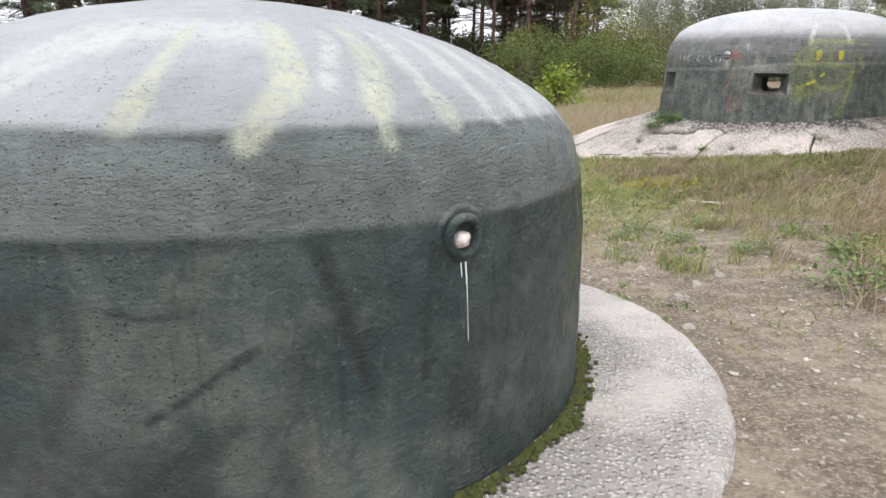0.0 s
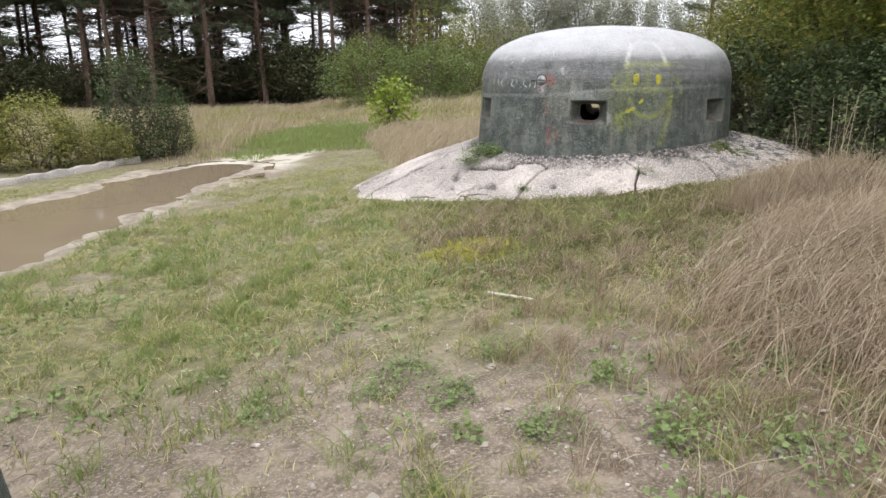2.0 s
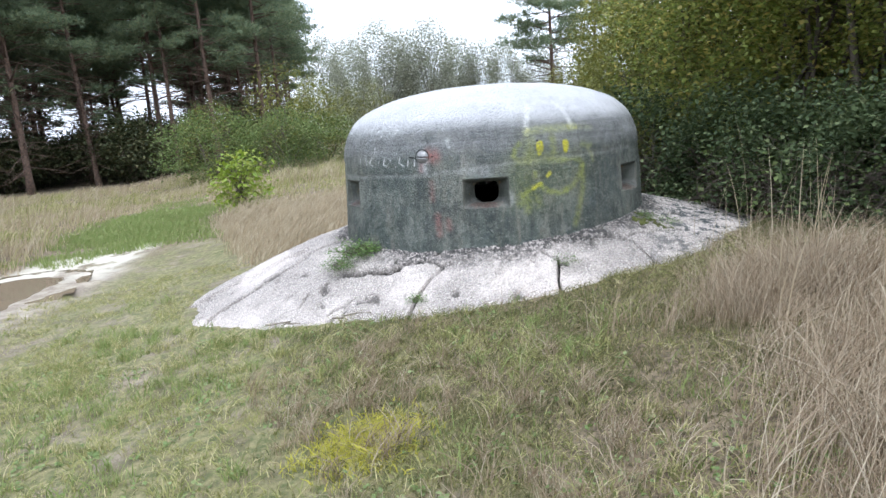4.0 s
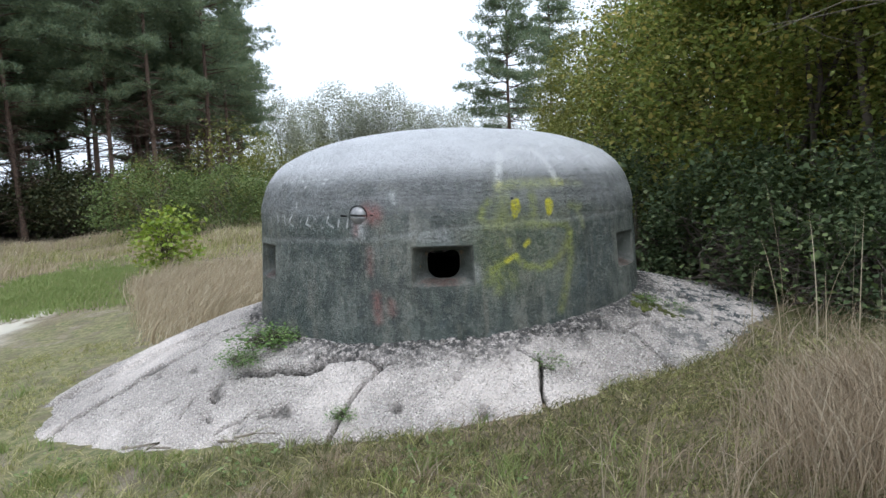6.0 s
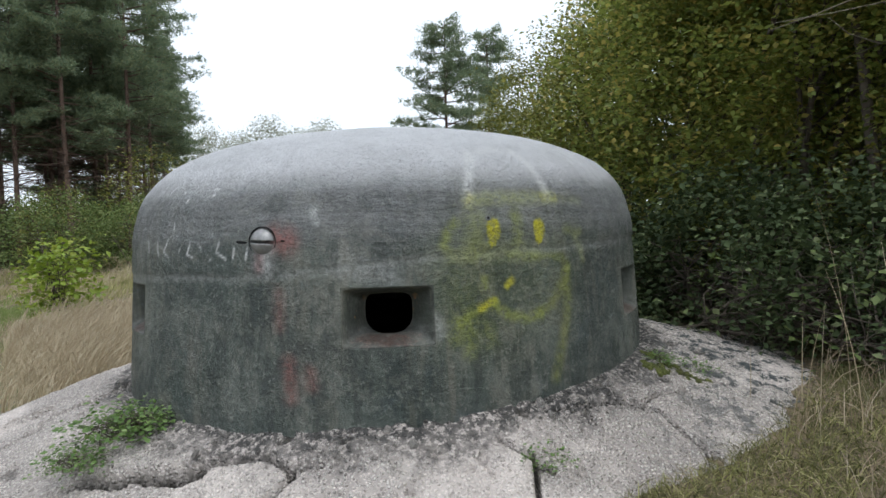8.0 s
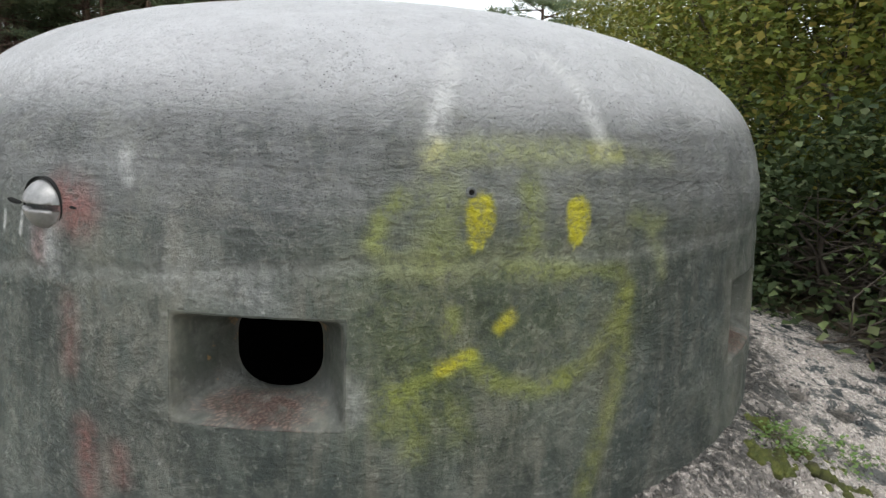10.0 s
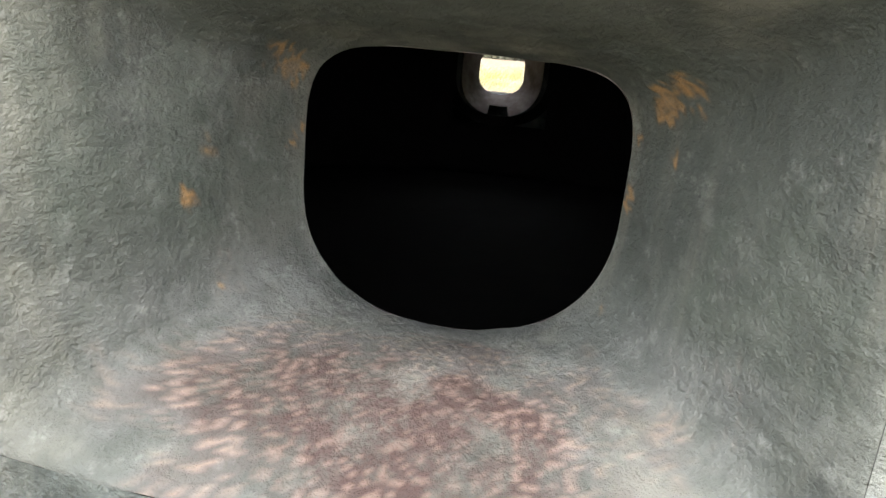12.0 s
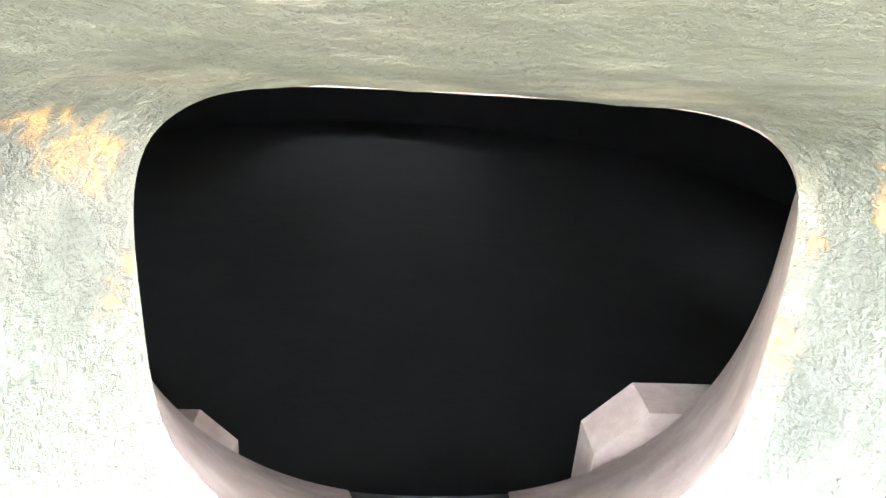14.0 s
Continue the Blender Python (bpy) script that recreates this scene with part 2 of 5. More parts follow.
M_STEEL = simple("scuffed_bare_steel", (0.20, 0.20, 0.20), (0.34, 0.33, 0.33), 25, 0.42, 0.25, 0.5)
M_RUBBED = simple("pinkish_bare_steel_edge", (0.34, 0.265, 0.24), (0.47, 0.395, 0.36), 30, 0.6, 0.2, 0.2, 0.006, (0.15, 0.11, 0.09))
M_WHITEWASH = simple("dripping_white_paint", (0.72, 0.7, 0.66), (0.8, 0.79, 0.76), 40, 0.6, 0.2, 0, 0.002)
M_APRON = concrete("weathered_concrete", (0.84, 0.745, 0.69), (0.70, 0.615, 0.57), (0.05, 0.06, 0.062), 0.2, 1.5)
M_SLAB = concrete("pale_worn_concrete", (0.62, 0.575, 0.54), (0.47, 0.43, 0.40), (0.2, 0.19, 0.17), 50, 60, 0.35)
M_MOSS = simple("green_moss", (0.06, 0.075, 0.015), (0.13, 0.14, 0.03), 40, 0.95, 0.9, 0, 0.02, (0.05, 0.04, 0.025))
M_WOOD = simple("dead_grey_wood", (0.16, 0.13, 0.10), (0.30, 0.26, 0.21), 30, 0.9, 0.6)
M_PALEWOOD = simple("bleached_wood", (0.45, 0.41, 0.33), (0.60, 0.56, 0.47), 35, 0.85, 0.4)
M_BARK = simple("pine_bark", (0.07, 0.05, 0.04), (0.17, 0.11, 0.08), 9, 0.95, 0.9, 0, 0.05)
M_TWIG = simple("shrub_bark", (0.07, 0.055, 0.045), (0.16, 0.13, 0.10), 20, 0.9, 0.5)

# ---- building helpers ----
def part(name, bm, material, parent=None, label="", smooth=True):
    """Links a bmesh as one mesh object under a thing or a part."""
    me = bpy.data.meshes.new(name)
    bm.normal_update()
    bm.to_mesh(me)
    bm.free()
    if material in (M_SHELL_FAR, M_SHELL_NEAR):     # no sprayed marks on fittings
        paint_attribute(me, np.zeros((len(me.vertices), 4)))
    return mesh_object(name, me, material, parent, label, smooth)


def mesh_object(name, me, material, parent=None, label="", smooth=True):
    me.materials.append(material)
    if smooth:
        me.shade_smooth()
    ob = new(name, me)
    if parent:
        ob.parent = parent
    if label:
        ob["label"] = label
    return ob


def array_mesh(name, verts, faces):
    """A mesh from arrays: verts n x 3, faces m x k."""
    verts, faces = np.asarray(verts, np.float32), np.asarray(faces, np.int32)
    me = bpy.data.meshes.new(name)
    m, k = faces.shape
    me.vertices.add(len(verts))
    me.vertices.foreach_set("co", verts.ravel())
    me.loops.add(m * k)
    me.loops.foreach_set("vertex_index", faces.ravel())
    me.polygons.add(m)
    me.polygons.foreach_set("loop_start", np.arange(m, dtype=np.int32) * k)
    me.update(calc_edges=True)
    me.validate()
    return me


def grid_faces(nu, nv, keep=None, closed=False):
    """Quads of a grid with nu columns and nv rows of vertices (index = row * nu + column)."""
    cols = nu if closed else nu - 1
    i, j = np.meshgrid(np.arange(cols), np.arange(nv - 1))
    i, j = i.ravel(), j.ravel()
    if keep is not None:
        ok = keep[j, i]
        i, j = i[ok], j[ok]
    i2 = (i + 1) % nu
    return np.stack([j * nu + i, j * nu + i2, (j + 1) * nu + i2, (j + 1) * nu + i], 1)


def tube(bm, points, radii, sides=8):
    """A tapered tube along points."""
    rings, points = [], [Vector(p) for p in points]
    for i, p in enumerate(points):
        d = (points[min(i + 1, len(points) - 1)] - points[max(i - 1, 0)]).normalized()
        a = d.orthogonal().normalized()
        b = d.cross(a)
        rings.append([bm.verts.new(p + float(radii[i]) * (math.cos(t) * a + math.sin(t) * b)) for t in np.linspace(0, 2 * math.pi, sides, endpoint=False)])
    for r0, r1 in zip(rings, rings[1:]):
        for i in range(sides):
            bm.faces.new((r0[i], r0[(i + 1) % sides], r1[(i + 1) % sides], r1[i]))
    bm.faces.new(rings[-1])
    bm.faces.new(rings[0][::-1])


def lathe(bm, profile, axis=Matrix.Identity(4), sides=40):
    """Turns a profile of (radius, height) about z, then moves it by axis."""
    rings = []
    for r, h in profile:
        if r < 1e-6:
            rings.append([bm.verts.new(axis @ Vector((0, 0, h)))] * sides)
        else:
            rings.append([bm.verts.new(axis @ Vector((r * math.cos(t), r * math.sin(t), h))) for t in np.linspace(0, 2 * math.pi, sides, endpoint=False)])
    for r0, r1 in zip(rings, rings[1:]):
        for i in range(sides):
            q = list(dict.fromkeys((r0[i], r0[(i + 1) % sides], r1[(i + 1) % sides], r1[i])))
            if len(q) > 2:
                bm.faces.new(q)


def field(pts, scale, octaves=4):
    """Smooth noise at points, about -1 to 1."""
    return np.array([noise.fractal(Vector(p) * scale, 1.0, 2.0, octaves) for p in pts])


def empty(name, m, label, category, **kw):
    ob = new(name)
    ob.matrix_world = m
    return tagged(ob, label, category, **kw)


# ---- the ground ----
def lie(x, y):
    """Height of the ground, without the fine unevenness."""
    x, y = np.asarray(x, float), np.asarray(y, float)
    z = 0.02 + 0.1 * (np.clip(x, -0.5, 6) - 1) - 0.042 * (np.clip(y, -4, 14) - 2)
    d = np.hypot(x, y)
    return z + np.clip((d - 40) / 60, 0, 1) * 0.3


# the puddle lies along a line from its near to its far end
PUD_A, PUD_B, PUD_W, WATER = np.array((-3.4, 7.9)), np.array((-1.15, 14.4)), 1.45, -0.50


def puddle(x, y):
    """How far into the puddle a place lies: 1 in its middle, 0 at its rim, below 0 outside."""
    ab = PUD_B - PUD_A
    t = np.clip(((x - PUD_A[0]) * ab[0] + (y - PUD_A[1]) * ab[1]) / (ab @ ab), 0, 1)
    d = np.hypot(x - PUD_A[0] - t * ab[0], y - PUD_A[1] - t * ab[1])
    return 1 - d / (PUD_W * (1 - 0.45 * t))


def ground_z(x, y):
    x, y = np.atleast_1d(np.asarray(x, float)), np.atleast_1d(np.asarray(y, float))
    z = lie(x, y)
    n = field(np.stack([x, y, 0 * x], 1), 0.9, 4)
    z = z + 0.022 * n + 0.006 * field(np.stack([x, y, 0 * x + 5], 1), 6, 3) * (np.hypot(x, y) < 30)
    p = puddle(x, y) + 0.30 * n + 0.32 * field(np.stack([x, y, 0 * x + 2], 1), 1.5, 3) * (np.hypot(x, y) < 30)
    w = np.clip((p + 0.9) / 0.9, 0, 1)
    w = w * w * (3 - 2 * w)
    return z * (1 - w) + w * (WATER + 0.015 - 0.10 * np.clip(p, -0.3, 1) + 0.02 * n)


def spread(lo, hi, step, far, grow=1.22):
    a = list(np.arange(lo, hi + step / 2, step))
    s, up, down = step, hi, lo
    while up < far:
        s *= grow
        up += s
        down -= s
        a.append(up)
        a.insert(0, down)
    return np.array(a)


gx, gy = spread(-6, 7, 0.07, 1600), spread(-2, 17, 0.07, 1600)
GX, GY = np.meshgrid(gx, gy)
GZ = ground_z(GX.ravel(), GY.ravel())


def ground_material():
    k = Mat("meadow_ground", 0.95)
    x, y = k.xyz(0), k.xyz(1)
    wob = k.math("MULTIPLY", k.math("SUBTRACT", k.noise(0.9, 5, 0.62), 0.5), 2.6)
    fine = k.noise(9, 6, 0.7)
    soil = k.mix(k.ramp(fine, 0.35, 0.65), (0.135, 0.103, 0.075), (0.31, 0.25, 0.19))
    soil = k.mix(k.ramp(k.noise(2.2, 6, 0.72), 0.46, 0.58, 0, 0.7), soil, (0.10, 0.074, 0.052))
    soil = k.mix(k.ramp(k.noise(75, 5, 0.75), 0.46, 0.66), soil, (0.37, 0.315, 0.25))
    f1, pc = k.voronoi(34), k.xyz(0, k.voronoi(34, "Color"))
    peb = k.math("MULTIPLY", k.ramp(f1, 0.26, 0.36, 1, 0), k.ramp(pc, 0.92, 0.95))
    soil = k.mix(peb, soil, k.mix(k.noise(25), (0.24, 0.21, 0.17), (0.56, 0.52, 0.46)))
    big = k.noise(1.3, 6, 0.7)
    turf = k.mix(k.ramp(k.noise(14, 6, 0.7), 0.35, 0.65), (0.09, 0.105, 0.035), (0.27, 0.235, 0.12))
    turf = k.mix(k.ramp(k.noise(3.6, 6, 0.72), 0.48, 0.62, 0, 0.7), turf, (0.12, 0.098, 0.06))
    turf = k.mix(k.ramp(big, 0.52, 0.64, 0, 0.75), turf, soil)
    straw = k.mix(k.ramp(k.noise(20, 6, 0.7), 0.35, 0.65), (0.085, 0.063, 0.040), (0.25, 0.195, 0.125))
    green = k.math("ADD", y, k.math("MULTIPLY", wob, 0.8))
    col = k.mix(k.ramp(green, 3.2, 4.6), soil, turf)
    dry = k.math("ADD", k.math("SUBTRACT", x, k.math("MULTIPLY", y, 0.13)), k.math("MULTIPLY", wob, 0.35))
    col = k.mix(k.ramp(dry, 1.55, 2.1), col, straw)
    col = k.mix(k.ramp(k.math("ADD", y, wob), 15.0, 17.0), col, straw)
    # damp mud by the water and pale sand past its far end
    ax, ay = PUD_A
    bx, by = PUD_B
    ln = math.hypot(bx - ax, by - ay)
    ux, uy = (bx - ax) / ln, (by - ay) / ln
    along = k.math("ADD", k.math("MULTIPLY", k.math("SUBTRACT", x, ax), ux), k.math("MULTIPLY", k.math("SUBTRACT", y, ay), uy))
    off = k.math("ABSOLUTE", k.math("SUBTRACT", k.math("MULTIPLY", k.math("SUBTRACT", y, ay), ux), k.math("MULTIPLY", k.math("SUBTRACT", x, ax), uy)))
    offw = k.math("ADD", off, k.math("MULTIPLY", wob, 0.35))
    mud = k.math("MULTIPLY", k.ramp(offw, 1.2, 1.75, 1, 0), k.math("MULTIPLY", k.ramp(along, ln + 0.6, ln + 2.2, 1, 0), k.ramp(k.math("ADD", along, wob), -2.6, -0.8)))
    col = k.mix(mud, col, k.mix(k.ramp(k.noise(4, 6, 0.7), 0.35, 0.65), (0.19, 0.15, 0.115), (0.40, 0.345, 0.27)))
    sand = k.math("MULTIPLY", k.math("MULTIPLY", k.ramp(offw, 0.9, 1.4, 1, 0), k.ramp(along, ln - 0.3, ln + 0.6)), k.ramp(along, ln + 3.0, ln + 4.4, 1, 0))
    col = k.mix(k.math("MULTIPLY", sand, k.ramp(k.noise(1.6, 5, 0.6), 0.38, 0.5)), col, (0.52, 0.48, 0.40))
    h = k.math("ADD", k.noise(30, 8, 0.72), k.math("MULTIPLY", peb, 0.35))
    k.bump(h, 0.7, 0.025)
    return k.done(col, k.math("SUBTRACT", 0.95, k.math("MULTIPLY", mud, 0.35)))


ground = mesh_object("ground", array_mesh("ground", np.stack([GX.ravel(), GY.ravel(), GZ], 1), grid_faces(len(gx), len(gy))), ground_material())
tagged(ground, "trampled meadow ground of gravel, short turf and straw", "ground", kind="structure")

k = Mat("muddy_water", 0.04)
k.b.inputs["IOR"].default_value = 1.33
k.bump(k.noise(5, 3), 0.03, 0.01)
M_WATER = k.done(k.mix(k.noise(0.8), (0.20, 0.155, 0.105), (0.26, 0.205, 0.14)))
wx, wy = np.meshgrid(np.linspace(-7.5, 1.5, 70), np.linspace(5.5, 16.5, 80))
inside = puddle(wx, wy) > -0.35
water = mesh_object("puddle_water", array_mesh("puddle_water", np.stack([wx.ravel(), wy.ravel(), 0 * wx.ravel() + WATER], 1),
                                               grid_faces(70, 80, inside[:-1, :-1])), M_WATER)
tagged(water, "shallow brown puddle reflecting trees and sky", "puddle", kind="structure")


# ---- the domes ----
def cover(theta, z, strokes, size):
    """Sprayed marks, dirt and painted shade: each stroke is (colour, thickness in metres, softness, strength, points of
    (degrees, height)). Gives rgba per place.
    """
    out = np.zeros((len(theta), 4))
    for colour, width, soft, strength, pts in strokes:
        if soft > 0.012 and colour[1] > 0.3 and colour[2] < 0.3:      # a thin fog of spray
            strength, width, soft = strength * 0.66, width * 1.1, soft * 1.1
        d = np.full(len(theta), 9.0)
        p = np.array(pts, float)
        ax, az = np.radians(p[:, 0]) * size, p[:, 1]
        for i in range(max(1, len(p) - 1)):
            j = min(i + 1, len(p) - 1)
            vx, vz = ax[j] - ax[i], az[j] - az[i]
            t = np.clip(((theta * size - ax[i]) * vx + (z - az[i]) * vz) / max(vx * vx + vz * vz, 1e-9), 0, 1)
            d = np.minimum(d, np.hypot(theta * size - ax[i] - t * vx, z - az[i] - t * vz))
        a = np.clip((width / 2 + soft - d) / (2 * soft), 0, 1)
        a = a * a * (3 - 2 * a) * strength
        new_a = a + out[:, 3] * (1 - a)
        w = np.where(new_a > 1e-6, a / np.maximum(new_a, 1e-6), 0)[:, None]
        out[:, :3] = out[:, :3] * (1 - w) + np.array(colour) * w
        out[:, 3] = new_a
    return out


def paint_attribute(me, rgba):
    at = me.color_attributes.new("paint", "FLOAT_COLOR", "POINT")
    at.data.foreach_set("color", np.ascontiguousarray(rgba, np.float32).ravel())


def resample(profile, step):
    """Even points along a profile of (radius, height), rounded with Catmull-Rom."""
    p = np.array([profile[0], *profile, profile[-1]], float)
    out = []
    for i in range(1, len(p) - 2):
        n = max(2, int(np.hypot(*(p[i + 1] - p[i])) / step))
        for t in np.arange(n) / n:
            out.append(0.5 * (2 * p[i] + (p[i + 1] - p[i - 1]) * t + (2 * p[i - 1] - 5 * p[i] + 4 * p[i + 1] - p[i + 2]) * t * t
                              + (3 * p[i] - p[i - 1] - 3 * p[i + 1] + p[i + 2]) * t ** 3))
    return np.array([*out, p[-2]])


def shell(name, profile, fine, step, material, parent, strokes, holes=(), rough=0.004, flip=False, seam=None):
    """A turned dome. fine: degrees between which the columns stand close. holes: (from, to, bottom, top) left open, in degrees and metres."""
    th = np.concatenate([np.arange(fine[0], fine[1], step), np.arange(fine[1], fine[0] + 360, 2.0)])
    for a0, a1, _, _ in holes:
        th = th[(abs((th - a0 + 180) % 360 - 180) > 0.12) & (abs((th - a1 + 180) % 360 - 180) > 0.12)]
        th = np.append(th, [(a - fine[0]) % 360 + fine[0] for a in (a0, a1)])
    th = np.radians(np.sort(th))
    pr = resample(profile, 0.012)
    for _, _, z0, z1 in holes[:1]:
        wall = pr[:, 0] > profile[0][0] * 0.9
        for z in (z0, z1):
            i = np.argmin(np.where(wall, abs(pr[:, 1] - z), 9))
            pr[i, 1] = z
    nu, nv = len(th), len(pr)
    T, R = np.meshgrid(th, pr[:, 0])
    _, Z = np.meshgrid(th, pr[:, 1])
    t, r, z = T.ravel(), R.ravel(), Z.ravel()
    pts = np.stack([r * np.cos(t), r * np.sin(t), z], 1)
    if rough:
        n = field(pts, 2.2, 3) * 1.4 + field(pts + 7, 13, 3) * 0.6
        edge = np.ones(len(t))
        for a0, a1, z0, z1 in holes:
            m = np.radians((a0 + a1) / 2)
            du = np.maximum(abs((t - m + np.pi) % (2 * np.pi) - np.pi) - radians(a1 - a0) / 2, 0) * profile[0][0]
            dz = np.maximum(np.maximum(z0 - z, z - z1), 0)
            edge = np.minimum(edge, np.clip(np.hypot(du, dz) / 0.06, 0, 1))
        pts += (rough * n * edge)[:, None] * np.stack([np.cos(t), np.sin(t), 0.6 + 0 * t], 1) * (r > 0.02)[:, None]
    if seam:                        # the upper casting stands a little proud of the lower one
        sz = np.interp(np.degrees(t), *seam)
        up = np.clip((z - sz) / 0.016 + 0.5, 0, 1) * np.clip((sz + 0.25 - z) / 0.2, 0, 1)
        pts[:, :2] += (0.007 * up * (3 - 2 * up) * up)[:, None] * np.stack([np.cos(t), np.sin(t)], 1)
    keep = np.ones((nv - 1, nu), bool)
    tc, zc = np.degrees((th + np.append(th[1:], th[0] + 2 * np.pi)) / 2), (pr[:-1, 1] + pr[1:, 1]) / 2
    wall = (pr[:-1, 0] > profile[0][0] * 0.9)
    for a0, a1, z0, z1 in holes:
        inside = ((tc - a0) % 360 < (a1 - a0))
        keep[np.ix_(wall & (zc > z0) & (zc < z1), inside)] = False
    f = grid_faces(nu, nv, keep, True)
    me = array_mesh(name, pts, f[:, ::-1] if flip else f)
    paint_attribute(me, cover(t, z, strokes, profile[0][0]))
    return mesh_object(name, me, material, parent)


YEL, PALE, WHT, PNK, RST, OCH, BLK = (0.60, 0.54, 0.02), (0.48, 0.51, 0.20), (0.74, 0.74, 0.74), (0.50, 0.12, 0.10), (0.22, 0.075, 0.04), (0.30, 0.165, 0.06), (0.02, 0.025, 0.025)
LIME = (0.33, 0.38, 0.05)
SOFTY = (0.34, 0.37, 0.06)
C2 = (4.461, 8.908)
R_FAR, EZ0, EZ1, EH = 1.557, 0.757, 1.016, 7.4
AXES = (-119.6, -59.7, -179.5, 66.5)
FAR_STROKES = [
    # helmet over the face
    (WHT, 0.05, 0.02, 0.8, [(-105.5, 1.375), (-104.7, 1.478), (-103.2, 1.581)]),
    (WHT, 0.03, 0.02, 0.4, [(-103.2, 1.581), (-99, 1.626), (-92.8, 1.614)]),
    (WHT, 0.045, 0.02, 0.7, [(-92, 1.605), (-90.2, 1.534), (-89.1, 1.40)]),
    (PALE, 0.05, 0.025, 0.75, [(-105.5, 1.378), (-101.5, 1.39), (-96.3, 1.389), (-88.2, 1.39)]),
    (YEL, 0.035, 0.02, 0.6, [(-105.6, 1.37), (-105.2, 1.39)]),
    (YEL, 0.03, 0.02, 0.45, [(-90.5, 1.392), (-87.5, 1.388)]),
    (PALE, 0.035, 0.025, 0.4, [(-88.2, 1.39), (-81.1, 1.371)]),
    # eyes
    (LIME, 0.10, 0.045, 0.5, [(-104.6, 1.29), (-104.6, 1.19)]),
    (YEL, 0.072, 0.006, 0.98, [(-101.5, 1.262), (-101.5, 1.232)]),
    (YEL, 0.046, 0.006, 0.95, [(-101.6, 1.225), (-101.8, 1.20)]),
    (YEL, 0.009, 0.003, 0.95, [(-101.3, 1.22), (-101.4, 1.175)]),
    (YEL, 0.007, 0.003, 0.95, [(-102.0, 1.22), (-102.05, 1.165)]),
    (YEL, 0.006, 0.003, 0.9, [(-101.7, 1.21), (-101.75, 1.18)]),
    (YEL, 0.068, 0.006, 0.95, [(-92.4, 1.258), (-92.35, 1.23)]),
    (YEL, 0.042, 0.006, 0.9, [(-92.5, 1.225), (-92.6, 1.195)]),
    (YEL, 0.007, 0.003, 0.9, [(-92.7, 1.21), (-92.75, 1.172)]),
    (YEL, 0.006, 0.003, 0.9, [(-92.3, 1.21), (-92.4, 1.18)]),
    (LIME, 0.05, 0.025, 0.65, [(-96.9, 1.31), (-97.0, 1.19)]),
    # outline of the face
    (LIME, 0.035, 0.02, 0.85, [(-108.1, 1.284), (-109.7, 1.241), (-110.1, 1.19)]),
    (PALE, 0.04, 0.025, 0.65, [(-110.1, 1.185), (-108.9, 1.137), (-105.2, 1.137)]),
    (PALE, 0.05, 0.03, 0.5, [(-105.2, 1.137), (-98.9, 1.141), (-93.5, 1.123)]),
    (LIME, 0.03, 0.02, 0.6, [(-98.9, 1.13), (-93.5, 1.118), (-87.3, 1.105)]),
    (PALE, 0.03, 0.02, 0.55, [(-83.8, 1.197), (-82.1, 1.137), (-81.8, 1.085)]),
    (LIME, 0.04, 0.02, 0.5, [(-86.1, 1.235), (-82.7, 1.224)]),
    # nose and mouth
    (LIME, 0.035, 0.015, 0.65, [(-103.7, 1.029), (-103.7, 0.991)]),
    (YEL, 0.032, 0.012, 0.8, [(-99.5, 0.992), (-98.5, 1.017)]),
    (LIME, 0.04, 0.018, 0.75, [(-108.2, 0.845), (-105.4, 0.889), (-102.1, 0.923)]),
    (YEL, 0.032, 0.01, 0.95, [(-104.5, 0.90), (-102.1, 0.93)]),
    (LIME, 0.04, 0.016, 0.8, [(-102.1, 0.917), (-99.6, 0.859), (-95.9, 0.836), (-93.1, 0.855)]),
    (SOFTY, 0.045, 0.025, 0.6, [(-93.1, 0.855), (-90.1, 0.902), (-87.7, 0.98), (-86.4, 1.061)]),
    (SOFTY, 0.045, 0.025, 0.65, [(-86.4, 1.046), (-86.7, 0.874), (-89.0, 0.679), (-90.6, 0.551)]),
    (LIME, 0.05, 0.03, 0.6, [(-108.6, 0.845), (-109.1, 0.779)]),
    (LIME, 0.05, 0.03, 0.6, [(-106.6, 0.831), (-106.7, 0.711)]),
    (LIME, 0.045, 0.03, 0.45, [(-103.4, 0.812), (-102.9, 0.745)]),
    (LIME, 0.16, 0.14, 0.25, [(-108, 1.05), (-107, 0.85)]),
    (LIME, 0.30, 0.2, 0.15, [(-104, 1.2), (-90, 1.15)]),
    (LIME, 0.30, 0.2, 0.12, [(-104, 0.85), (-93, 0.9)]),
    # white daubs, rust-red patches
    (PNK, 0.09, 0.06, 0.55, [(-137.5, 1.235), (-135.8, 1.222)]),
    (WHT, 0.09, 0.05, 0.55, [(-139.8, 1.17), (-139.6, 1.13)]),
    (PNK, 0.03, 0.03, 0.4, [(-140.5, 1.16), (-140.6, 1.11)]),
    (PNK, 0.05, 0.04, 0.35, [(-135.6, 0.70), (-135.2, 0.55)]),
    (PNK, 0.04, 0.04, 0.3, [(-132.0, 0.66), (-131.8, 0.60)]),
    (PNK, 0.03, 0.04, 0.25, [(-137.2, 1.0), (-137.0, 0.85)]),
    (WHT, 0.03, 0.015, 0.5, [(-131, 1.32), (-130.6, 1.30)]),
    (WHT, 0.025, 0.015, 0.5, [(-131.5, 1.345), (-131.0, 1.35)]),
    (WHT, 0.10, 0.06, 0.25, [(-126, 1.12), (-119, 1.06)]),
    (WHT, 0.05, 0.03, 0.3, [(-112, 0.86), (-111.5, 0.80)]),
]
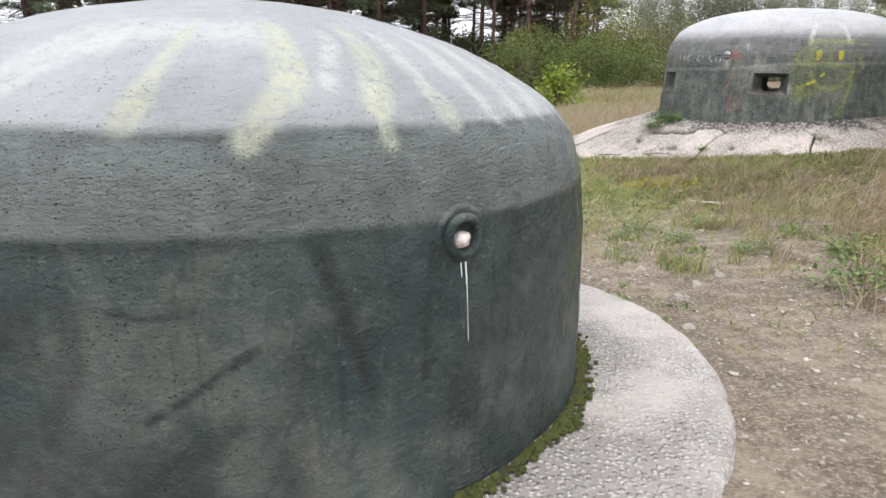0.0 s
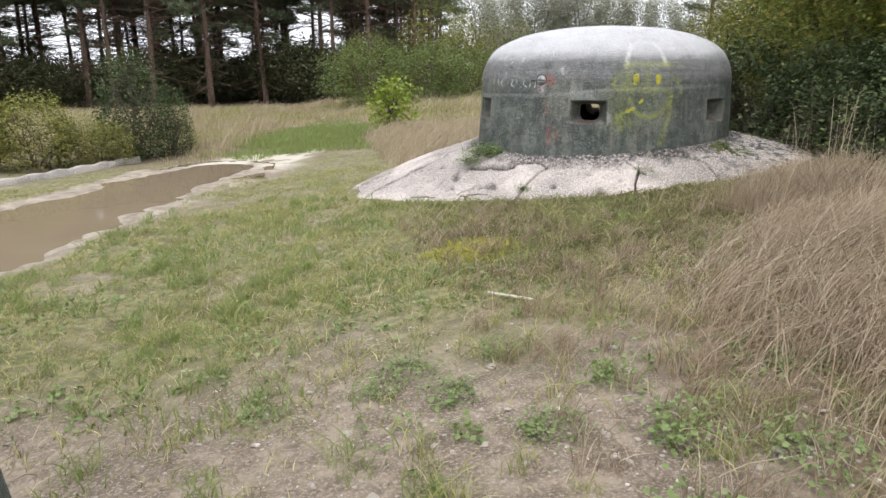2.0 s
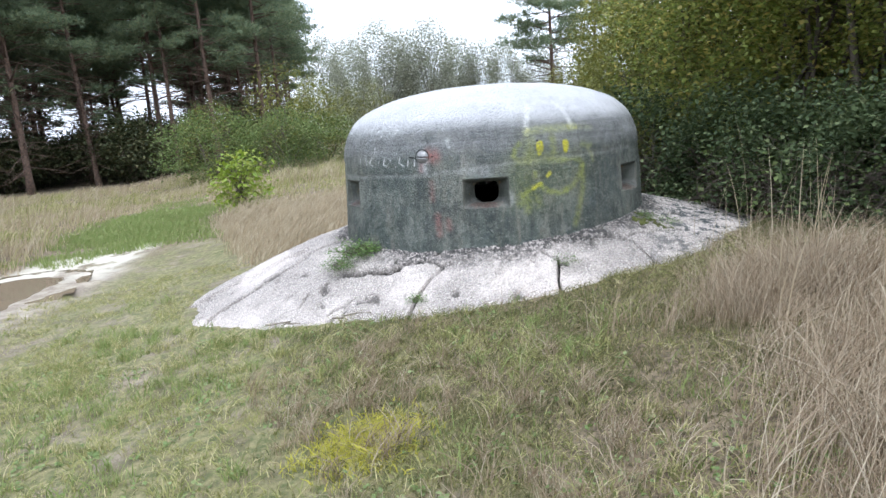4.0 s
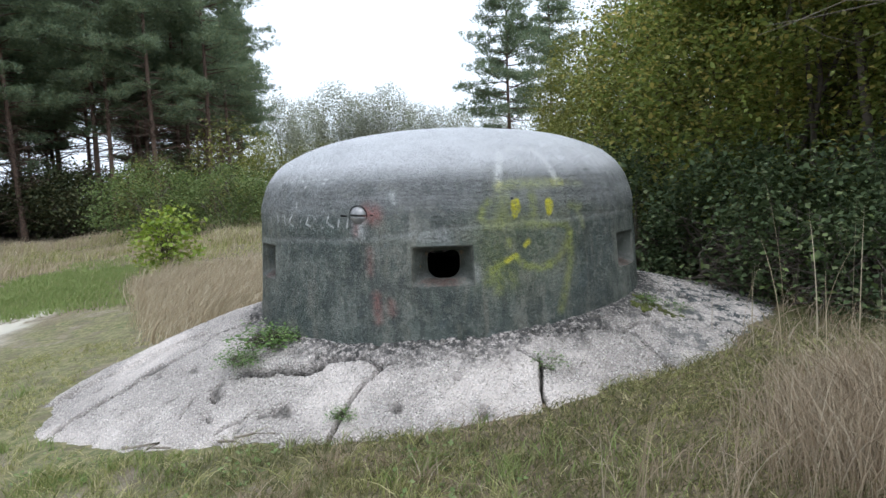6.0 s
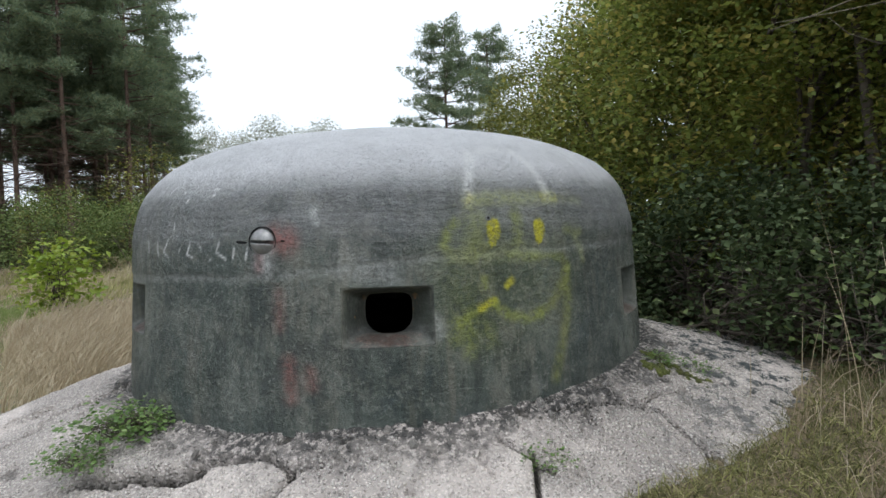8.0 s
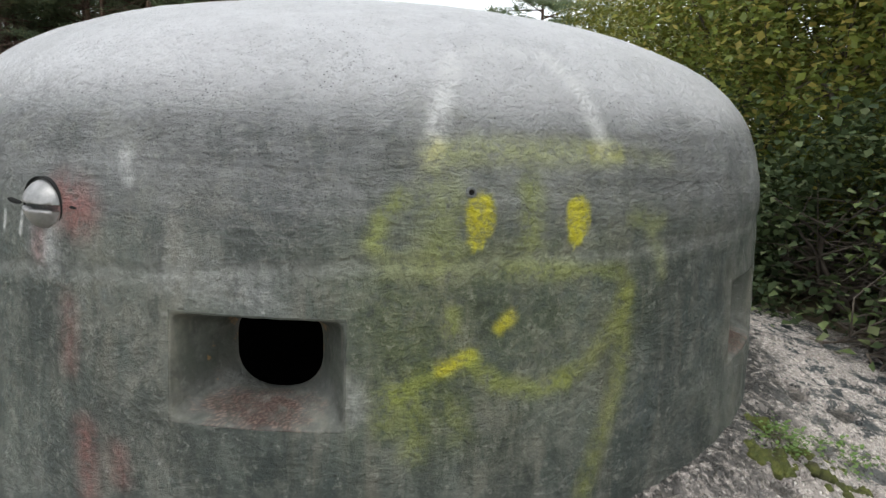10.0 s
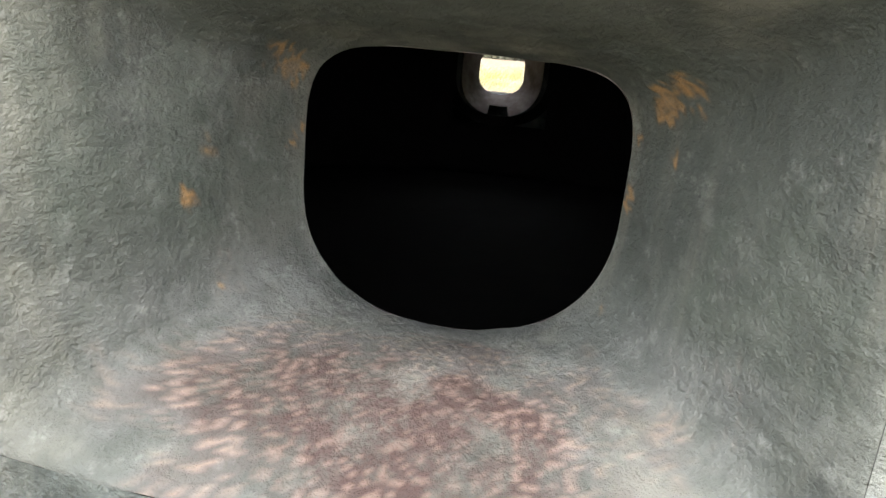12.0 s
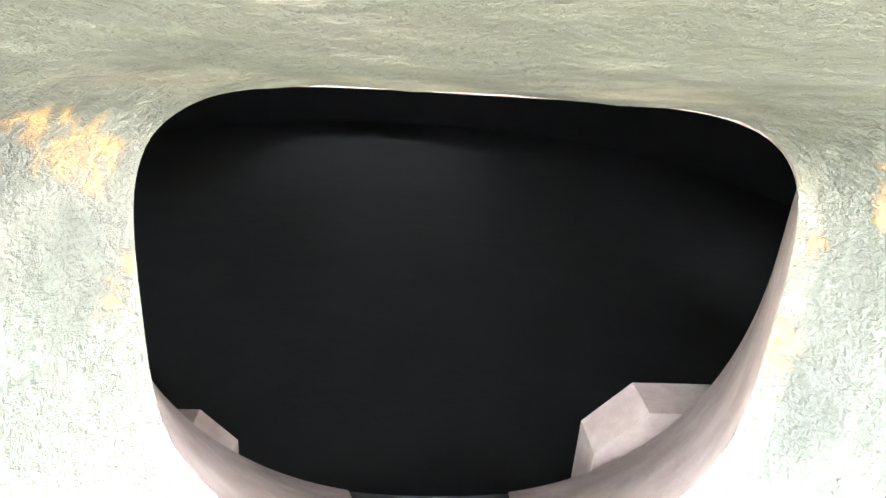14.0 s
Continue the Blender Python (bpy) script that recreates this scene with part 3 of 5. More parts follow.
# small daubs of white: slanted ticks, bowls and dots in two rows
for a, z0, da, dz in ((-170.5, 1.235, 0.5, -0.055), (-166.4, 1.23, 0.6, -0.06), (-162.6, 1.235, -1.2, -0.05), (-163.8, 1.185, 1.8, -0.03), (-158.6, 1.20, -0.3, -0.02),
                      (-155.8, 1.225, -0.8, -0.055), (-156.6, 1.17, 1.6, -0.01), (-153.8, 1.22, 0.9, -0.02), (-150.3, 1.262, 0, -0.004), (-150.6, 1.15, 0, -0.004),
                      (-148.8, 1.225, -0.6, -0.04), (-149.4, 1.185, 2.2, -0.035), (-145.4, 1.20, -0.3, -0.045), (-142.9, 1.20, -0.2, -0.055), (-161.0, 1.32, 0, -0.03),
                      (-169, 1.50, -1.5, -0.04), (-164, 1.50, -1.5, -0.04), (-161, 1.48, 1, -0.02), (-153, 1.44, 1.8, 0.004), (-152, 1.47, 1.2, 0), (-147.5, 1.51, 0.3, 0.01), (-158.5, 1.42, 0.3, 0.01)):
    FAR_STROKES.append((WHT, 0.011, 0.004, 0.9, [(a, z0), (a + da, z0 + dz)]))

far_dome = empty("bunker_dome", Matrix.Translation((C2[0], C2[1], 0)), "dark grey-green steel bunker dome with graffiti face and square embrasures", "bunker dome")
PROFILE_FAR = [(1.60, 0.0), (1.59, 0.4), (1.575, 0.72), (1.557, 1.016), (1.545, 1.18), (1.533, 1.30), (1.492, 1.44), (1.395, 1.575), (1.245, 1.675), (0.96, 1.775), (0.6, 1.838), (0.25, 1.862), (0.0, 1.865)]
HOLES = [(a - EH, a + EH, EZ0, EZ1) for a in AXES]
SEAM = ([-186, -157, -145, -125, -111, -87, -60], [1.06, 1.08, 1.075, 1.115, 1.150, 1.165, 1.18])
FAR_STROKES.insert(0, ((0.42, 0.43, 0.41), 0.03, 0.022, 0.5, [(a, z - 0.016) for a, z in zip(*SEAM)]))
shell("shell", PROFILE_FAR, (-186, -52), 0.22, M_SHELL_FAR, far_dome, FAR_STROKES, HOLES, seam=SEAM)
# inner shell, coloured as black as the unlit inside looks
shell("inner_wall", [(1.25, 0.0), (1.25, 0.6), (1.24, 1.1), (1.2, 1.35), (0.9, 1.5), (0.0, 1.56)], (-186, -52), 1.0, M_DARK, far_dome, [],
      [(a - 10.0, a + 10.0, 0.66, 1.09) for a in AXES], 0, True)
# black disc added to hide the ground inside the dome
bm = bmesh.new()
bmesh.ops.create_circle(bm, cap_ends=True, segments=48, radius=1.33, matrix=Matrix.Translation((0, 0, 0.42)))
part("inner_black_disc", bm, M_DARK, far_dome)


def embrasure(axis_deg, strokes):
    """A funnel from the square mouth in the wall to the throat, which is flat on top and round below."""
    ax = radians(axis_deg)
    out, side = np.array((math.cos(ax), math.sin(ax), 0)), np.array((-math.sin(ax), math.cos(ax), 0))
    n = 220
    phi = np.linspace(0, 2 * np.pi, n, endpoint=False) + 0.001
    c, s = np.cos(phi), np.sin(phi)
    zc, w, h = (EZ0 + EZ1) / 2, radians(EH) * 1.57, (EZ1 - EZ0) / 2

    def box(hw, hh, p):
        k = (abs(c / hw) ** p + abs(s / hh) ** p) ** (-1 / p)
        return k * c, k * s

    def on_wall(u, z, deep=0.0):
        r = np.interp(z, [0.4, 0.72, 1.016, 1.18], [1.59, 1.575, 1.557, 1.545])
        a = u / 1.57
        return (r - deep)[:, None] * (np.cos(a)[:, None] * out + np.sin(a)[:, None] * side) + z[:, None] * np.array((0, 0, 1))

    throat_z = zc - 0.007
    hu, hz = 0.1065, 0.093
    top = np.where(s > 0, 5.0, 2.3)
    kk = (abs(c / hu) ** top + abs(s / hz) ** top) ** (-1 / top)
    tu, tz = kk * c + 0.003, throat_z + kk * s
    depth = TH_DEPTH
    plane = (R_FAR - depth) * out + tu[:, None] * side + tz[:, None] * np.array((0, 0, 1))
    rings = []
    k0 = 1 / np.maximum(abs(c / w), abs(s / h))
    u0, z0 = k0 * c, k0 * s
    rings.append(on_wall(u0, zc + z0))
    u1, z1 = box(w - 0.004, h - 0.004, 14)
    mouth = on_wall(u1, zc + z1, 0.002)
    rings.append(on_wall(u1, zc + z1, 0.0))
    u2, z2 = box(w - 0.007, h - 0.007, 12)
    m2 = on_wall(u2, zc + z2, 0.008)
    rings.append(m2)
    for t in np.linspace(0, 1, 60)[1:]:
        q = m2 * (1 - t) + plane * t
        # the floor swells up towards the throat
        q[:, 2] += 0.020 * np.sin(np.pi * t) * np.clip(-s, 0, 1) ** 2
        rings.append(q)
    V = np.concatenate(rings)
    f = field(V, 30, 3) * 0.0012
    V = V + f[:, None] * np.array((0, 0, 1))
    me = array_mesh("embrasure", V, grid_faces(n, len(rings), None, True))
    u = V @ side
    rel = np.stack([u, V[:, 2], (R_FAR - V @ out)], 1)
    rgba = np.zeros((len(V), 4))
    nz = field(V, 26, 4)
    nz2 = field(V + 3, 60, 3)

    def lay(colour, a):
        a = np.clip(a, 0, 1)
        na = a + rgba[:, 3] * (1 - a)
        w_ = np.where(na > 1e-6, a / np.maximum(na, 1e-6), 0)[:, None]
        rgba[:, :3] = rgba[:, :3] * (1 - w_) + np.array(colour) * w_
        rgba[:, 3] = na

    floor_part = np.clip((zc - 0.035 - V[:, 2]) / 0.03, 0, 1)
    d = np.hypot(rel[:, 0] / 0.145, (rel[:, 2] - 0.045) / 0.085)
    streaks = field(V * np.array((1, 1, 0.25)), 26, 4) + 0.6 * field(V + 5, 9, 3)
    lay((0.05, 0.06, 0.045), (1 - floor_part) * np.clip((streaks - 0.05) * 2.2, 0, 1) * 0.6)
    # upper edge darkened: shade under the soffit put into the colour
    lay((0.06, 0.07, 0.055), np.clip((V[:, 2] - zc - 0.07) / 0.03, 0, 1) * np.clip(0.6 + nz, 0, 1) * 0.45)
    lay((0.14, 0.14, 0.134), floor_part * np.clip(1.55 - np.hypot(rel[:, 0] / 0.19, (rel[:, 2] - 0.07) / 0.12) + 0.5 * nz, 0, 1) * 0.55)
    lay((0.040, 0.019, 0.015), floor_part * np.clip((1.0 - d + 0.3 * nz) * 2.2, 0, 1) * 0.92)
    flakes = field(V + 11, 230, 2)
    lay((0.34, 0.235, 0.185), floor_part * np.clip((1.1 - d + 0.3 * nz) * 3, 0, 1) * np.clip(0.3 + d, 0, 1) * np.clip((flakes - 0.12) * 6, 0, 1) * 0.42)
    lay((0.04, 0.018, 0.014), floor_part * np.clip((0.7 - d + 0.4 * nz) * 3, 0, 1) * np.clip((-flakes - 0.1) * 6, 0, 1) * 0.8)
    for du, dz, deep, size in ((0.116, 0.074, 0.134, 0.018), (0.123, 0.081, 0.119, 0.015), (0.128, 0.045, 0.131, 0.008), (0.110, 0.055, 0.157, 0.008), (0.110, 0.016, 0.161, 0.006), (-0.103, 0.073, 0.149, 0.015), (-0.106, 0.081, 0.134, 0.012),
                               (-0.104, 0.035, 0.166, 0.006), (-0.111, 0.026, 0.161, 0.008), (-0.141, 0.024, 0.107, 0.010), (-0.148, -0.001, 0.096, 0.008), (-0.090, -0.095, 0.131, 0.010), (-0.106, -0.079, 0.143, 0.011), (-0.107, -0.088, 0.131, 0.012),
                               (-0.136, -0.071, 0.110, 0.011), (-0.122, -0.092, 0.118, 0.006), (0.125, -0.072, 0.124, 0.008), (0.106, -0.055, 0.150, 0.005)):
        dd = np.sqrt((rel[:, 0] - du) ** 2 + (V[:, 2] - (throat_z + dz)) ** 2 + (rel[:, 2] - deep) ** 2)
        lay(OCH, np.clip((0.75 * size - dd + 0.006 * nz2 + 0.006 * flakes) / 0.002, 0, 1) * 0.95)
    paint_attribute(me, rgba)
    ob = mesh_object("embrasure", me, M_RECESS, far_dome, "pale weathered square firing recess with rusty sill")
    # throat: a thick rim of bare steel through to the inside
    ring2 = []
    for t, k2, k3 in ((0, 1.0, 1.0), (0.006, 1.026, 1.035), (0.075, 1.41, 1.53), (0.130, 1.74, 1.96)):
        ring2.append((R_FAR - depth - t) * out + (tu * k2)[:, None] * side + (throat_z + (tz - throat_z) * k3)[:, None] * np.array((0, 0, 1)))
    gap = ~((abs(tu - 0.001) < 0.029) & (s < 0))
    mesh_object("throat", array_mesh("throat", np.concatenate(ring2), grid_faces(n, 4, np.stack([gap | True, gap | True, gap]), True)), M_RUBBED, ob, "bare pinkish steel throat rim")
    # added black ring closes the gap behind the throat, coloured like its shade
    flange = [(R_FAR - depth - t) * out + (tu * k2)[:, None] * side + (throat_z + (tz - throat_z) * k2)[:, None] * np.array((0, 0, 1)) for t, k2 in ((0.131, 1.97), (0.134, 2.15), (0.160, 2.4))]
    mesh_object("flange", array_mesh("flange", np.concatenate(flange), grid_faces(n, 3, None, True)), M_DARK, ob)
    if axis_deg == AXES[0]:
        for s0, s1, dz0, dz1 in ((0.1165, 0.205, -0.22, -0.129), (-0.128, -0.195, -0.22, -0.160)):
            bm = bmesh.new()
            q = [(s0, dz0), (s1, dz0), (s1, dz1), (s0 + (s1 - s0) * 0.36, dz1), (s0, dz1 - abs(s1 - s0) * 0.38)]
            lo = [bm.verts.new(Vector((R_FAR - depth - 0.150) * out + a_ * side) + Vector((0, 0, throat_z + b_))) for a_, b_ in q]
            hi = [bm.verts.new(Vector((R_FAR - depth - 0.185) * out + a_ * side) + Vector((0, 0, throat_z + b_))) for a_, b_ in q]
            bm.faces.new(lo)
            bm.faces.new(hi[::-1])
            for i in range(5):
                bm.faces.new((lo[i], hi[i], hi[(i + 1) % 5], lo[(i + 1) % 5]))
            part("lug", bm, M_RUBBED, ob, "pale steel lug behind the throat", False)
    return ob


TH_DEPTH = 0.168
for a in AXES:
    embrasure(a, [])

# throat of the far dome: small fittings round it
def on_far(deg, z, out=0.0):
    """Pose on the far dome's wall, z of the pose pointing outwards, y up."""
    r = np.interp(z, [0.4, 0.72, 1.016, 1.18, 1.30, 1.45], [1.59, 1.575, 1.557, 1.545, 1.535, 1.50]) + out
    a = radians(deg)
    o, s, u = Vector((math.cos(a), math.sin(a), 0)), Vector((-math.sin(a), math.cos(a), 0)), Vector((0, 0, 1))
    m = Matrix((s, u, o)).transposed().to_4x4()
    m.translation = o * r + u * z
    return m


bm = bmesh.new()
bmesh.ops.create_uvsphere(bm, u_segments=40, v_segments=24, radius=0.063)
for g in (0.008, -0.008):           # the slit across the ball
    bmesh.ops.bisect_plane(bm, geom=bm.verts[:] + bm.edges[:] + bm.faces[:], plane_co=(0, g, 0), plane_no=(0, 1, 0))
for v in bm.verts:
    if abs(v.co.y) < 0.0075:
        v.co.x *= 0.72
        v.co.z *= 0.72
bmesh.ops.delete(bm, geom=[f for f in bm.faces if abs(f.calc_center_median().y) < 0.006], context="FACES")
bm.transform(on_far(-140.0, 1.222, -0.022) @ pose(0, 0, 0, 0, 0, -4))
ball = part("vision_ball", bm, M_STEEL, far_dome, "bare steel vision ball with a dark slit")
# black disc and ring give the slit and socket their shade by colour
bm = bmesh.new()
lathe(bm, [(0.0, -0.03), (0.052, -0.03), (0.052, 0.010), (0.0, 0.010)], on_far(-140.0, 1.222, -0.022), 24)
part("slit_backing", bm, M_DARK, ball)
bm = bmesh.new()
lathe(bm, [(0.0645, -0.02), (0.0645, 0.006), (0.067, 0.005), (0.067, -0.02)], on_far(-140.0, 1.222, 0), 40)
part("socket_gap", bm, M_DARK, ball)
for s in (-1, 1):                   # slots beside the ball, black lenses in place of their shade
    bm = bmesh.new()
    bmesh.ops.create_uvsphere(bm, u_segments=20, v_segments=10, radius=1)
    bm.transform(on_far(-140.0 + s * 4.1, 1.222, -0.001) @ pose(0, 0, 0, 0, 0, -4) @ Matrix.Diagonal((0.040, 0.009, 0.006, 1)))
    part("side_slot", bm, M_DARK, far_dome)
bm = bmesh.new()
lathe(bm, [(0.006, 0.001), (0.007, 0.005), (0.011, 0.005), (0.013, -0.004)], on_far(-102.3, 1.297), 24)
part("bolt_hole", bm, M_SHELL_FAR, far_dome)
# black disc painted in for the dark of the bolt hole
bm = bmesh.new()
lathe(bm, [(0.0, 0.002), (0.0065, 0.002)], on_far(-102.3, 1.297), 16)
part("bolt_bore", bm, M_DARK, far_dome)

# ---- the broken concrete collar of the far dome ----
def ring_of(angle, table):
    a = np.array(table, float)
    return np.interp(angle % 360, np.append(a[:, 0], a[0, 0] + 360), np.append(a[:, 1], a[0, 1]))


FOOT = [(0, 3.3), (60, 3.4), (120, 3.55), (149, 3.65), (167, 3.5), (180, 3.2), (194, 2.85), (211, 2.45), (228, 2.25), (240, 2.28), (252, 2.24), (268, 2.16), (277, 2.2), (300, 2.5), (330, 3.0)]
RIM = [(0, 0.60), (90, 0.5), (180, 0.43), (225, 0.43), (252, 0.47), (277, 0.53), (300, 0.58)]
na, nr = 1800, 90
A, Tt = np.meshgrid(np.linspace(0, 360, na, endpoint=False), np.linspace(0, 1, nr))
a, t = A.ravel(), Tt.ravel()
wob = field(np.stack([np.cos(np.radians(a)), np.sin(np.radians(a)), 0 * a], 1), 3.0, 4)
r = 1.52 + t * (ring_of(a, FOOT) + 0.10 * wob - 1.52)
x, y = C2[0] + r * np.cos(np.radians(a)), C2[1] + r * np.sin(np.radians(a))
rim, foot = ring_of(a, RIM), lie(x, y)
z = rim + (foot - 0.06 - rim) * t ** 1.08
P = np.stack([x, y, z], 1)
big, mid_n, small = field(P, 1.3, 3), field(P + 4, 5, 4), field(P + 9, 22, 3)
z = z + 0.02 * big + 0.016 * mid_n + 0.007 * small
# broken lip next to the steel and pits, a step where the top coat has broken away
z -= 0.05 * np.clip(1 - abs(t - 0.03) / 0.05, 0, 1) * (0.6 + 0.8 * mid_n)
z -= 0.03 * np.clip((mid_n - 0.42) * 6, 0, 1)
step_line = np.clip((t - 0.30 - 0.12 * big) / 0.02, 0, 1) * np.clip((abs((a - 160) % 360) < 55).astype(float), 0, 1)
z -= 0.035 * step_line * (a < 215)
CRACKS = (
    (0.022, 0.06, ((222.8, 0.21), (226.1, 0.28), (227.5, 0.34), (224.9, 0.45), (223.4, 0.62), (222.6, 0.95))),
    (0.016, 0.05, ((255.7, 0.29), (258.9, 0.47), (256.6, 0.69), (256.0, 0.98))),
    (0.020, 0.06, ((272.0, 0.24), (277.4, 0.30), (280.4, 0.39), (282.7, 0.47), (281.9, 0.63), (282.0, 0.85))),
    (0.030, 0.05, ((196.6, 0.38), (202.9, 0.36), (208.7, 0.31), (215.6, 0.23), (222.8, 0.21))),
    (0.045, 0.07, ((174.8, 0.85), (174.5, 0.62), (173.4, 0.49), (170.8, 0.34), (170.0, 0.18), (170.3, 0.05))),
    (0.010, 0.03, ((195.3, 0.68), (193.0, 0.55))),
    (0.030, 0.04, ((196.4, 0.53), (198.2, 0.55))),
    (0.022, 0.04, ((199.5, 0.66), (201.0, 0.68))),
    (0.012, 0.03, ((203.5, 0.74), (206.0, 0.66), (207.0, 0.58))),
    (0.014, 0.03, ((188.0, 0.60), (189.0, 0.56))),
    (0.016, 0.04, ((226.1, 0.28), (231, 0.30))),
    (0.014, 0.04, ((265, 0.20), (272, 0.24))),
    (0.012, 0.03, ((280.4, 0.39), (287, 0.36), (292, 0.42))),
    (0.012, 0.04, ((240, 0.04), (244, 0.10), (249, 0.11), (252, 0.06))),
    (0.014, 0.04, ((299, 0.12), (297, 0.35), (301, 0.6), (299, 0.9))),
)
# mask of pits and cracks, which soil and painted shade darken
soil = np.clip((mid_n - 0.50) * 5, 0, 1) * 0.8
for wide, deep, line in CRACKS:
    wide *= 0.72
    la = np.array(line)
    d = np.full(len(a), 9.0)
    jig = 0.012 * mid_n + 0.008 * small
    for (a0, t0), (a1, t1) in zip(la, la[1:]):
        s0, s1 = 1.52 + t0 * (ring_of(a0, FOOT) - 1.52), 1.52 + t1 * (ring_of(a1, FOOT) - 1.52)
        ax, ay, bx, by = s0 * math.cos(radians(a0)), s0 * math.sin(radians(a0)), s1 * math.cos(radians(a1)), s1 * math.sin(radians(a1))
        px, py = x - C2[0] + jig, y - C2[1] + jig
        q = np.clip(((px - ax) * (bx - ax) + (py - ay) * (by - ay)) / ((bx - ax) ** 2 + (by - ay) ** 2), 0, 1)
        d = np.minimum(d, np.hypot(px - ax - q * (bx - ax), py - ay - q * (by - ay)))
    z -= 1.7 * deep * np.clip(1.15 - d / wide, 0, 1) ** 0.6 + 0.012 * np.clip(1 - d / (wide * 4), 0, 1) * (0.5 + mid_n)
    soil = np.maximum(soil, np.clip((1.1 - d / wide) * 2.2, 0, 1))
soil = np.stack([0 * soil, 0 * soil, 0 * soil, soil], 1)
collar = empty("concrete_collar", Matrix.Translation((C2[0], C2[1], 0)), "cracked pale concrete collar sloping down from the bunker dome", "concrete collar")
V, cuts = np.stack([x - C2[0], y - C2[1], z], 1), (0, 88, 177, 203, 221, 243, 262, 281, 318, 360)
for a0, a1 in zip(cuts, cuts[1:]):
    cols = np.arange(round(a0 * na / 360), round(a1 * na / 360) + 1) % na
    idx = (np.arange(nr)[:, None] * na + cols[None, :]).ravel()
    me = array_mesh("collar_section", V[idx], grid_faces(len(cols), nr)[:, ::-1])
    paint_attribute(me, soil[idx])
    mesh_object("collar_section", me, M_APRON, collar)
# loose rubble in the joint next to the steel
bm0 = bmesh.new()
bmesh.ops.create_icosphere(bm0, subdivisions=1, radius=1)
for v in bm0.verts:
    v.co *= 1 + 0.4 * noise.noise(v.co * 1.7)
rubble = part("rubble", bm0, M_SLAB, collar, "", False)
rq = random.Random(8)
for i in range(170):
    an = rq.uniform(-190, -45)
    if i and noise.noise(Vector((an * 0.09, 3, 1))) < 0.0:
        continue
    s = 0.008 * rq.paretovariate(1.7)
    s = min(s * 0.8, 0.022)
    ra = radians(an)
    r_ = 1.58 + abs(rq.gauss(0, 0.09)) + s
    ob = rubble if i == 0 else new("rubble", rubble.data)
    ob.parent = collar
    ob.matrix_basis = Matrix.Translation((r_ * math.cos(ra), r_ * math.sin(ra), float(ring_of(an, RIM)) - 0.045 - 0.35 * (r_ - 1.58) + 0.3 * s)) @ pose(0, 0, 0, rq.uniform(0, 90), rq.uniform(0, 90), rq.uniform(0, 360)) @ Matrix.Diagonal((s * 1.3, s, s * 0.7, 1))
# moss cushions in the joints
for an, r_, zz, w in ((-61, 1.86, 0.47, 0.16), (-66, 1.72, 0.52, 0.08), (-60, 1.68, 0.54, 0.07)):
    bm = bmesh.new()
    for i in range(70):
        q = Vector((rq.gauss(0, w * 0.45), rq.gauss(0, w * 0.32), rq.uniform(0, 0.01)))
        bmesh.ops.create_icosphere(bm, subdivisions=1, radius=rq.uniform(0.012, 0.026), matrix=Matrix.Translation(q))
    bm.transform(Matrix.Translation((r_ * math.cos(radians(an)), r_ * math.sin(radians(an)), zz - 0.05)) @ pose(0, 0, 0, 0, 0, an) @ pose(0, 0, 0, 0, 22, 0))
    part("moss_cushion", bm, M_MOSS, collar, "green moss cushion in a broken joint")


